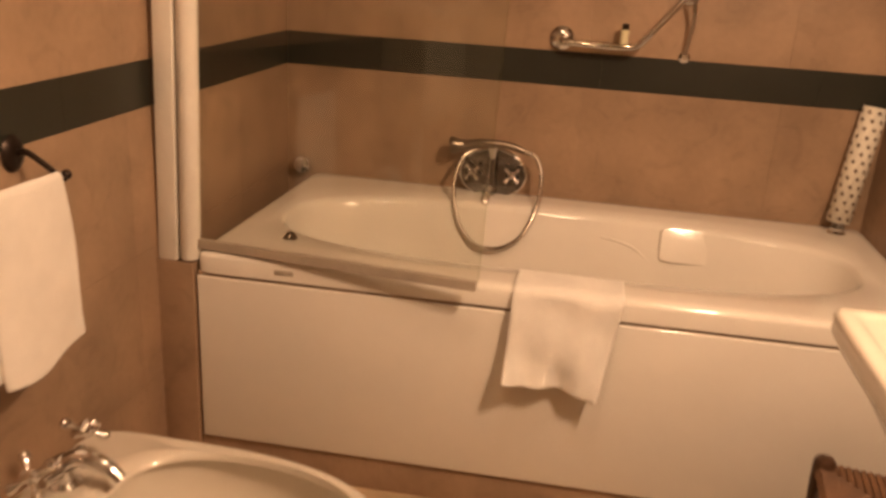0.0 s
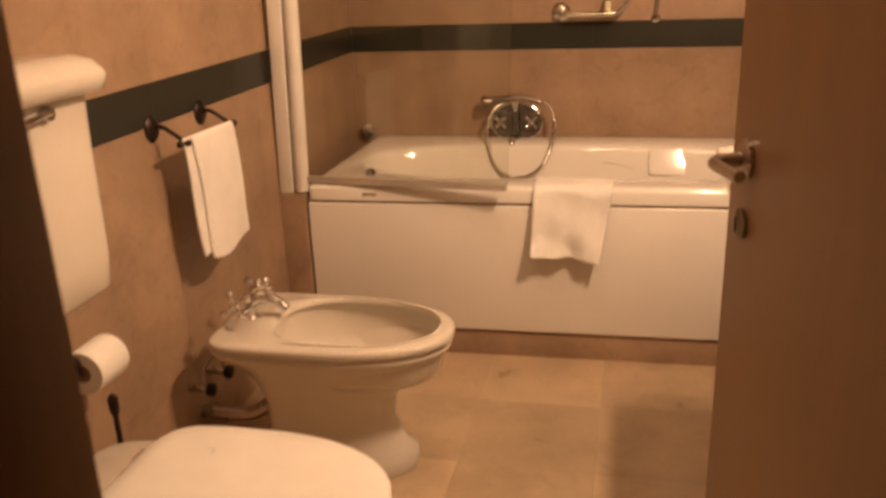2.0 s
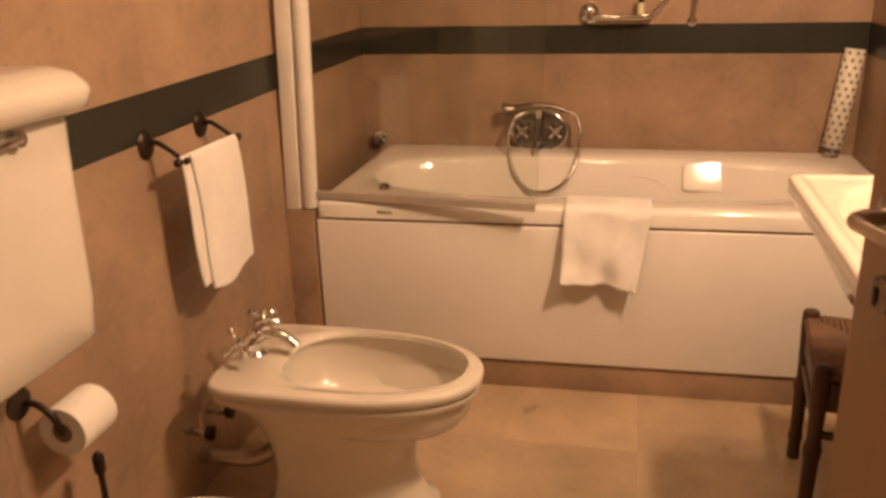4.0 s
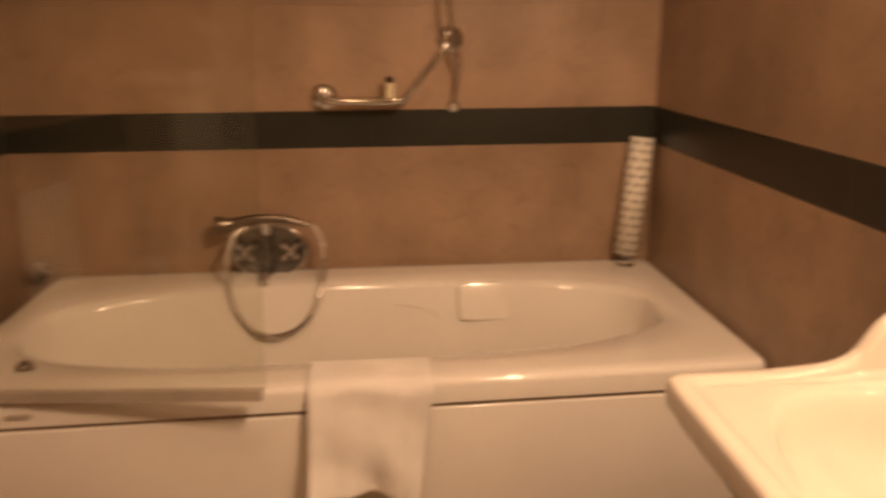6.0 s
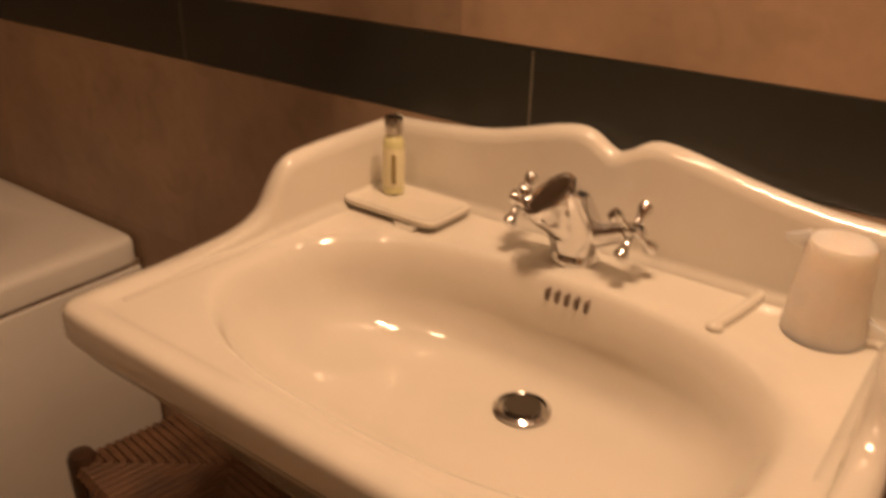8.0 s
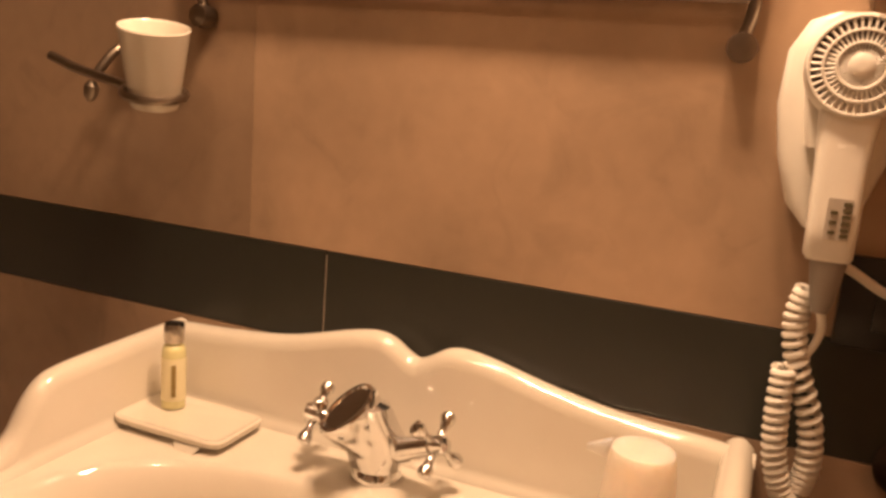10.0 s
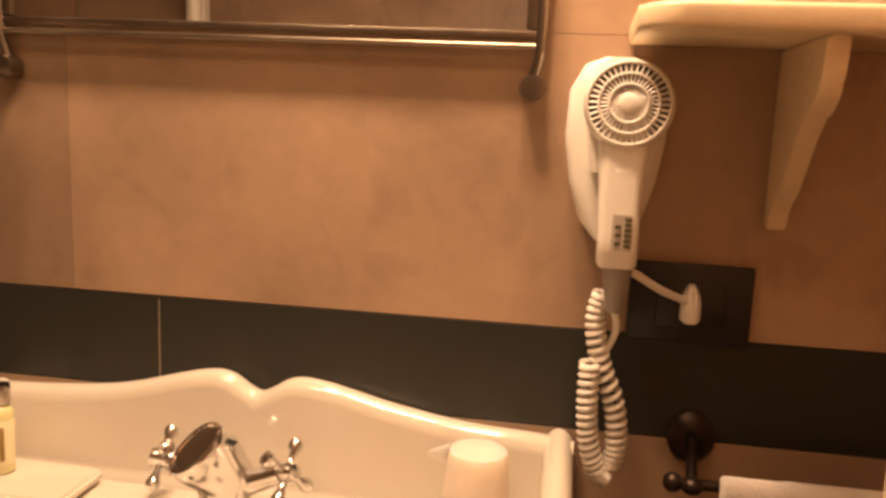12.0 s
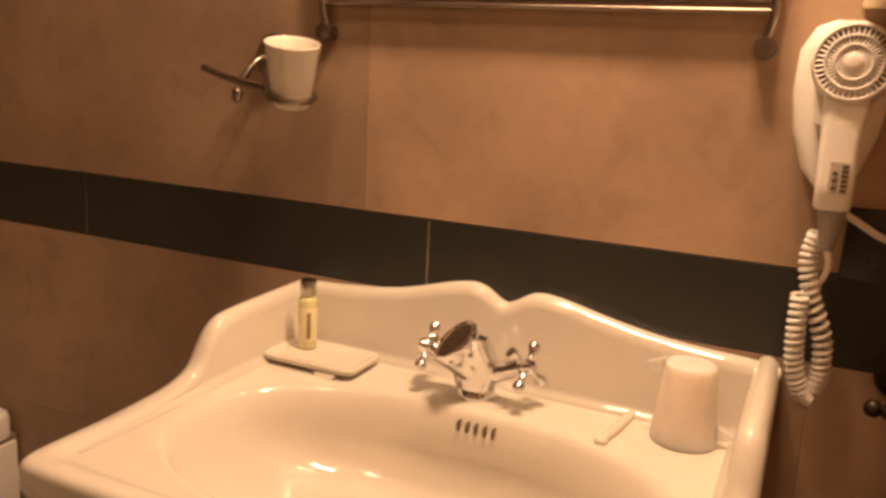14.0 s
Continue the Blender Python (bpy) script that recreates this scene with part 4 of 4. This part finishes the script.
# ---- tumbler on its holder ----
th = thing("tumbler_holder", "aged steel tumbler holder on the tiled wall", "tumbler holder")
part("rosette", lathe([(0.003, 0), (0.027, 0), (0.029, 0.004), (0.020, 0.012), (0.003, 0.015)], along((W, -1.322, 1.205), (W - 0.1, -1.322, 1.205)) @ Matrix.Diagonal((1, 1.1, 1, 1)), 24), AGED, th)
part("arm", tube(curve_points([(1.738, -1.322, 1.205), (1.715, -1.318, 1.200), (1.698, -1.310, 1.178), (1.694, -1.306, 1.168)], 6), 0.005, 10), AGED, th)
part("cross_bar", tube(curve_points([(1.690, -1.250, 1.188), (1.692, -1.28, 1.178), (1.692, -1.31, 1.172), (1.690, -1.345, 1.166), (1.690, -1.360, 1.162)], 6), 0.005, 10), AGED, th)
part("leaf", lathe([(0.003, 0), (0.008, 0.006), (0.007, 0.016), (0.002, 0.022)], along((1.692, -1.306, 1.166), (1.690, -1.304, 1.145)), 10), AGED, th)
TM = Matrix.Translation((1.690, -1.389, 1.160)) @ Matrix.Rotation(radians(9), 4, "X") @ Matrix.Rotation(radians(-11), 4, "Y")
part("ring", tube([TM @ Vector((0.0295 * math.cos(a), 0.0295 * math.sin(a), 0)) for a in np.linspace(0, 2 * math.pi, 32, endpoint=False)], 0.0045, 8, True), AGED, th)
tumbler = thing("tumbler", "white ceramic tumbler resting in its holder", "tumbler")
part("tumbler_body", lathe([(0.004, 0.0), (0.026, 0.0), (0.028, 0.004), (0.0385, 0.082), (0.0393, 0.084), (0.0385, 0.0855), (0.036, 0.083), (0.027, 0.010), (0.004, 0.008)], TM @ Matrix.Translation((0, 0, -0.013)) @ Matrix.Diagonal((0.88, 0.88, 0.92, 1)), 36), CERAMIC, tumbler)

# ---- hair dryer ----
dryer = thing("hair_dryer", "white wall-mounted hair dryer with coiled cord", "hair dryer")
FD = (-1, 0.06, 0.06)
HM = along((1.664, -2.012, 1.228), Vector((1.664, -2.012, 1.228)) + Vector(FD)) @ Matrix.Diagonal((0.94, 0.94, 1, 1))
part("head", lathe([(0.006, -0.062), (0.033, -0.060), (0.0395, -0.040), (0.0395, -0.018), (0.0378, -0.003), (0.0362, 0.0), (0.0350, -0.001), (0.0345, -0.010), (0.004, -0.0105)], HM, 36), PLASTIC, dryer)
grille = part("grille_back", lathe([(0.004, -0.0095), (0.0343, -0.0095), (0.0343, -0.0088), (0.004, -0.0088)], HM, 32), SLOT, dryer, "dark air inlet")
for r in (0.0165, 0.0255, 0.035):
    part("grille_ring", tube([HM @ Vector((r * math.cos(a), r * math.sin(a), 0.001 + 0.0025 * (1 - r / 0.036))) for a in np.linspace(0, 2 * math.pi, 40, endpoint=False)], 0.0012, 6, True), PLASTIC, dryer)
spokes = bmesh.new()
for k in range(40):
    a = 2 * math.pi * k / 40
    d = Vector((math.cos(a), math.sin(a), 0))
    rod(HM @ (d * 0.008 + Vector((0, 0, 0.0022))), HM @ (d * 0.0355 + Vector((0, 0, 0.0005))), 0.0005, 0.0012, n=4, into=spokes)
part("grille_spokes", spokes, PLASTIC, dryer, "fine radial grille spokes")
part("grille_hub", lathe([(0.0090, -0.003), (0.0090, 0.0026), (0.0082, 0.0032), (0.002, 0.0033)], HM, 24), PLASTIC, dryer)
sections = []
for z, hw, hd, x, y in ((1.235, 0.022, 0.026, 1.692, -2.011), (1.195, 0.020, 0.022, 1.686, -2.011), (1.16, 0.0175, 0.018, 1.680, -2.011), (1.12, 0.0168, 0.017, 1.676, -2.012), (1.097, 0.0165, 0.0165, 1.675, -2.012), (1.094, 0.0145, 0.0145, 1.675, -2.012)):
    sections.append(oval(x, y, z, hd, hw, 5, 28))
handle = part("handle", loft(sections), PLASTIC, dryer)
part("switch", box(1.6628, 1.666, -2.018, -2.005, 1.165, 1.176, 0.001), PLASTIC, handle)
part("rating_label", box(1.6578, 1.6590, -2.022, -2.006, 1.110, 1.139), surface("silver_label", (0.52, 0.48, 0.42), 0.4, 0, 0.05, 30, 90, 0), handle, "silver rating label")
bars = bmesh.new()
for k in range(6):
    box(1.6570, 1.6579, -2.0215, -2.0160, 1.112 + k * 0.0044, 1.1148 + k * 0.0044, into=bars)
for k in range(3):
    box(1.6570, 1.6579, -2.0130, -2.0085, 1.114 + k * 0.007, 1.1165 + k * 0.007, into=bars)
part("label_print", bars, LABELBAR, handle, "dark lines of small print")
part("cord_sleeve", lathe([(0.013, 0.0), (0.0125, -0.004), (0.0085, -0.030), (0.006, -0.040)], Matrix.Translation((1.675, -2.0135, 1.0945)), 18), GREYPLASTIC, dryer, "grey cord sleeve")
mount = [oval(1.732, -2.006, z, 0.016, hw, 3, 28) for z, hw in ((1.268, 0.014), (1.262, 0.030), (1.24, 0.042), (1.20, 0.044), (1.16, 0.038), (1.125, 0.027), (1.108, 0.012))]
part("wall_mount", loft(mount), PLASTIC, dryer, "white teardrop wall mount")
part("mount_neck", loft([oval(1.712, -2.008, z, 0.018, hw, 3, 20) for z, hw in ((1.25, 0.02), (1.22, 0.030), (1.17, 0.022))]), PLASTIC, dryer)


def coil_along(ctrl, turns, r0, r1):
    """A helix wound round a smooth line."""
    line = curve_points(ctrl, 24)
    pts, steps = [], turns * 12
    for k in range(steps + 1):
        s = k / steps
        q = s * (len(line) - 1)
        i = min(int(q), len(line) - 2)
        c = line[i].lerp(line[i + 1], q - i)
        d = (line[i + 1] - line[i]).normalized()
        a = Vector((1, 0, 0)).cross(d).normalized()
        b = d.cross(a)
        t = 2 * math.pi * turns * s
        r = r0 + (r1 - r0) * s
        pts.append(c + (a * math.cos(t) + b * math.sin(t)) * r)
    return pts


part("coiled_cord", tube(coil_along([(1.692, -2.004, 1.066), (1.693, -2.000, 1.040), (1.694, -2.007, 1.005), (1.696, -2.022, 0.965), (1.697, -2.026, 0.930), (1.698, -2.022, 0.908)], 23, 0.0066, 0.0074), 0.0030, 7), PLASTIC, dryer, "white coiled cord")
part("coiled_cord", tube(coil_along([(1.689, -1.998, 1.004), (1.688, -1.998, 0.970), (1.689, -2.001, 0.935), (1.691, -2.010, 0.905), (1.694, -2.018, 0.897)], 20, 0.0070, 0.0068), 0.0030, 7), PLASTIC, dryer, "white coiled cord")
part("cord_lead", tube(curve_points([(1.689, -1.998, 1.006), (1.694, -2.011, 1.016), (1.692, -2.018, 1.036), (1.677, -2.0135, 1.058)], 6), 0.0032, 8), PLASTIC, dryer)
part("power_cord", tube(curve_points([(1.682, -2.020, 1.092), (1.690, -2.035, 1.083), (1.705, -2.055, 1.070), (1.722, -2.075, 1.060), (1.728, -2.082, 1.056)], 6), 0.0036, 8), PLASTIC, dryer, "white power cord")
socket = thing("wall_socket", "black wall socket plate above the dark band", "socket")
part("socket_plate", box(1.739, 1.75, -2.139, -2.030, 1.016, 1.089, 0.002), BLACK, socket)
part("socket_insert", box(1.7365, 1.740, -2.115, -2.055, 1.032, 1.073, 0.0015), BLACK, socket)
plug = thing("mains_plug", "white plug pushed into the black socket", "plug")
rings = [oval(1.730, -2.084, z, 0.0085, hw, 3, 18) for z, hw in ((1.038, 0.006), (1.041, 0.009), (1.055, 0.009), (1.064, 0.007), (1.072, 0.003))]
part("plug_body", loft(rings), PLASTIC, plug)

# ---- shelf with folded towels ----
shelf = thing("wall_shelf", "cream painted wooden shelf on a scrolled bracket", "shelf")
out = [(1.748, -2.012), (1.635, -2.012)] + [(1.635 - 0.035 * math.sin(a), -2.047 + 0.035 * math.cos(a)) for a in np.linspace(0.15, math.pi / 2, 8)] + [(1.600, -2.56), (1.748, -2.56)]
part("shelf_board", slab(out, "z", 1.281, 1.3000, 0.004, 3), SHELFWOOD, shelf)
for yb in (-2.150, -2.44):
    prof = curve_points([(1.612, 1.278, 0), (1.618, 1.246, 0), (1.634, 1.228, 0), (1.652, 1.222, 0)], 5) + curve_points([(1.656, 1.214, 0), (1.668, 1.205, 0), (1.690, 1.178, 0), (1.706, 1.160, 0), (1.722, 1.150, 0), (1.730, 1.136, 0), (1.735, 1.126, 0)], 4)
    o = [(p.x, p.y) for p in prof] + [(1.749, 1.126), (1.749, 1.2808), (1.612, 1.2808)]
    part("bracket", slab(o, "y", yb - 0.008, yb + 0.008, 0.002, 1), SHELFWOOD, shelf)
for k, (y, n) in enumerate(((-2.165, 3), (-2.40, 4))):
    for i in range(n):
        ft = thing("folded_towel", "folded white terry towel on the shelf", "towel", "towels on the shelf")
        z0 = 1.3003 + i * 0.034
        rr = [oval(1.674, y, z0 + dz, 0.066 + g, 0.078 + g - 0.004 * (i % 2), 6, 40) for dz, g in ((0.0, -0.006), (0.004, -0.001), (0.012, 0.0), (0.0165, -0.004), (0.021, 0.0), (0.029, -0.001), (0.0335, -0.007))]
        part("towel_fold", loft(rr), TOWEL, ft, sharp=2.0)

# ---- rush-seated stool ----
stool = thing("stool", "low dark wooden stool with woven rush seat", "stool", place=(1.580, -1.205, 0))
stool.scale = (1, 1, 0.92)
stool.rotation_euler = (0, 0, radians(-6))
S = 0.150
for sx in (-1, 1):
    for sy in (-1, 1):
        prof = [(0.014, 0.0), (0.016, 0.01), (0.015, 0.05), (0.019, 0.07), (0.015, 0.09), (0.017, 0.20), (0.021, 0.23), (0.015, 0.26), (0.018, 0.36), (0.020, 0.40), (0.020, 0.44), (0.016, 0.449), (0.005, 0.452)]
        part("leg", lathe(prof, Matrix.Translation((sx * S, sy * S, 0)), 16), DARKWOOD, stool)
for sgn in (-1, 1):
    for z in (0.27,):
        part("rung", rod((-S, sgn * S, z), (S, sgn * S, z), 0.010, n=10), DARKWOOD, stool)
        part("rung", rod((sgn * S, -S, z + 0.02), (sgn * S, S, z + 0.02), 0.010, n=10), DARKWOOD, stool)
cords = bmesh.new()
for k in range(22):
    o = -0.132 + 0.264 * k / 21
    reach = abs(o)
    for sgn in (-1, 1):
        z = 0.428 - 0.004 * (1 - reach / 0.132)
        tube([(o, sgn * (S + 0.012), z - 0.008), (o, sgn * (S + 0.008), z + 0.002), (o, sgn * max(reach, 0.004), z)], 0.0062, 6, into=cords)
        tube([(sgn * (S + 0.012), o, z - 0.008), (sgn * (S + 0.008), o, z + 0.002), (sgn * max(reach, 0.004), o, z)], 0.0062, 6, into=cords)
part("rush_seat", cords, RUSH, stool, "woven brown rush cords")["kind"] = "stuff"
part("seat_core", box(-S, S, -S, S, 0.408, 0.4265, 0.004), RUSH, stool)
for sgn in (-1, 1):
    part("apron", box(-S, S, sgn * S - 0.008, sgn * S + 0.008, 0.335, 0.410, 0.003), DARKWOOD, stool)
    part("apron", box(sgn * S - 0.008, sgn * S + 0.008, -S, S, 0.335, 0.410, 0.003), DARKWOOD, stool)

# ---- door, standing open ----
FREE, HINGE = Vector((1.2605, -2.096, 0)), Vector((1.432, -2.832, 0))
door = thing("door_1", "brown wooden door standing open into the room", "door", place=HINGE)
door["kind"] = "structure"
door.rotation_euler = (0, 0, math.atan2((FREE - HINGE).y, (FREE - HINGE).x))
DL = (FREE - HINGE).length
part("door_leaf", box(0.0, DL, -0.02, 0.02, 0.008, 2.05, 0.003), DOOR, door)
part("door_edge", box(DL, DL + 0.003, -0.0195, -0.009, 0.010, 2.048), SHELFWOOD, door, "pale lipping on the free edge")
for s in (1, -1):
    handle = part("door_handle", tube(curve_points([(DL - 0.055, s * 0.02, 0.984), (DL - 0.055, s * 0.048, 0.984), (DL - 0.060, s * 0.062, 0.983), (DL - 0.078, s * 0.066, 0.983), (DL - 0.135, s * 0.058, 0.982)], 8), lambda q: 0.0095 - 0.002 * q, 12), STEEL, door, "steel lever handle")
    part("rosette", lathe([(0.004, 0), (0.026, 0), (0.026, 0.006), (0.016, 0.010), (0.004, 0.010)], along((DL - 0.055, s * 0.02, 0.984), (DL - 0.055, s * 0.1, 0.984)), 24), STEEL, handle)
    key = part("key_rosette", lathe([(0.006, 0), (0.020, 0), (0.020, 0.005), (0.015, 0.008), (0.006, 0.008)], along((DL - 0.055, s * 0.02, 0.900), (DL - 0.055, s * 0.1, 0.900)), 24), AGED, door, "round keyhole rosette")
    # Thin near-black box: the shade inside the keyhole as colour.
    part("keyhole", box(DL - 0.058, DL - 0.052, s * 0.0293 - 0.0004, s * 0.0293 + 0.0004, 0.889, 0.909), DARK, key)
for z in (0.25, 1.75):
    part("hinge", rod((-0.006, 0.022, z), (-0.006, 0.022, z + 0.09), 0.007), STEEL, door)

# ---- tiles, piece by piece ----
tile_meshes = {}


def tile_mesh(a, b, material, name):
    """A thin tile of a by b, softened at the rim, standing in its own x and z."""
    key = (round(a, 4), round(b, 4), material.name)
    if key not in tile_meshes:
        e = 0.0004
        bm = loft([[Vector((x, y, z)) for x, z in ((-a / 2 + g, -b / 2 + g), (a / 2 - g, -b / 2 + g), (a / 2 - g, b / 2 - g), (-a / 2 + g, b / 2 - g))]
                   for y, g in ((0.0, 0.0), (-0.0074, 0.0), (-0.008, e))], True, True)
        bmesh.ops.recalc_face_normals(bm, faces=bm.faces[:])
        me = bpy.data.meshes.new(name)
        bm.to_mesh(me)
        bm.free()
        me.materials.append(material)
        tile_meshes[key] = me
    return tile_meshes[key]


def lay(parent, name, material, u0, u1, v0, v1, place, joint=0.0002, tone=1.0):
    """One tile between u0..u1 and v0..v1 of a surface."""
    if u1 - u0 < 0.01 or v1 - v0 < 0.01:
        return
    ob = new(name, tile_mesh(u1 - u0 - joint, v1 - v0 - joint, material, name))
    ob.parent = parent
    ob.matrix_basis = place((u0 + u1) / 2, (v0 + v1) / 2)
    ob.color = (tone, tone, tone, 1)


def cuts(lo, hi, start, step):
    k = math.ceil((lo - start) / step)
    c = [lo]
    while start + k * step < hi - 0.01:
        if start + k * step > lo + 0.01:
            c.append(start + k * step)
        k += 1
    return c + [hi]


tones = random.Random(11)
ROWS_Z = [0.0, 0.272, 0.592, BAND_LO, BAND_HI, 1.283, 1.603, 1.923, 2.243, TOP]
places = ((wall_tub, 0.0, W, 0.36, -0.24, lambda u, v: pose(u, 0.008, v)),
          (wall_towel, NEAR, 0.0, -0.91, -1.115, lambda u, v: pose(0, 0, 0.96, 0.75) @ pose(-0.008, u, v - 0.96, 0, 0, 90)),
          (wall_basin, NEAR, 0.0, -0.91, -1.56, lambda u, v: pose(0, -0.5, 0.96, -0.25) @ pose(W + 0.008, u + 0.5, v - 0.96, 0, 0, -90)))
for wall, lo, hi, first, band_first, place in places:
    for z0, z1 in zip(ROWS_Z, ROWS_Z[1:]):
        dark = z0 == BAND_LO
        c = cuts(lo, hi, band_first if dark else first, 0.60 if dark else 0.555)
        if dark and wall is wall_basin:
            c = [u for u in c if not -2.3 < u < -2.0]
        for u0, u1 in zip(c, c[1:]):
            tone = tones.uniform(0.92, 1.0)
            # Above the band: tiles on the tub side darker, the others lighter.
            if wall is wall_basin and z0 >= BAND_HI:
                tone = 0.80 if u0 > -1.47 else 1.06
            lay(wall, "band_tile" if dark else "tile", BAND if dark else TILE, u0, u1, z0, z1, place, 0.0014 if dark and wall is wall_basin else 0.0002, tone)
        if dark and wall is wall_basin:
            for u in c[1:-1]:
                part("grout_line", box(W + 0.0008, W + 0.009, u - 0.0007, u + 0.0007, z0, z1), PALE_GROUT, wall)
xs, ys = cuts(0.0, W, 0.70, 0.355), cuts(NEAR, -0.60, -1.09, 0.33)
for a, b in zip(xs, xs[1:]):
    for c, d in zip(ys, ys[1:]):
        lay(floor, "floor_tile", FLOOR_TILE, a, b, c, d, lambda u, v: pose(u, v, -0.008, -90))
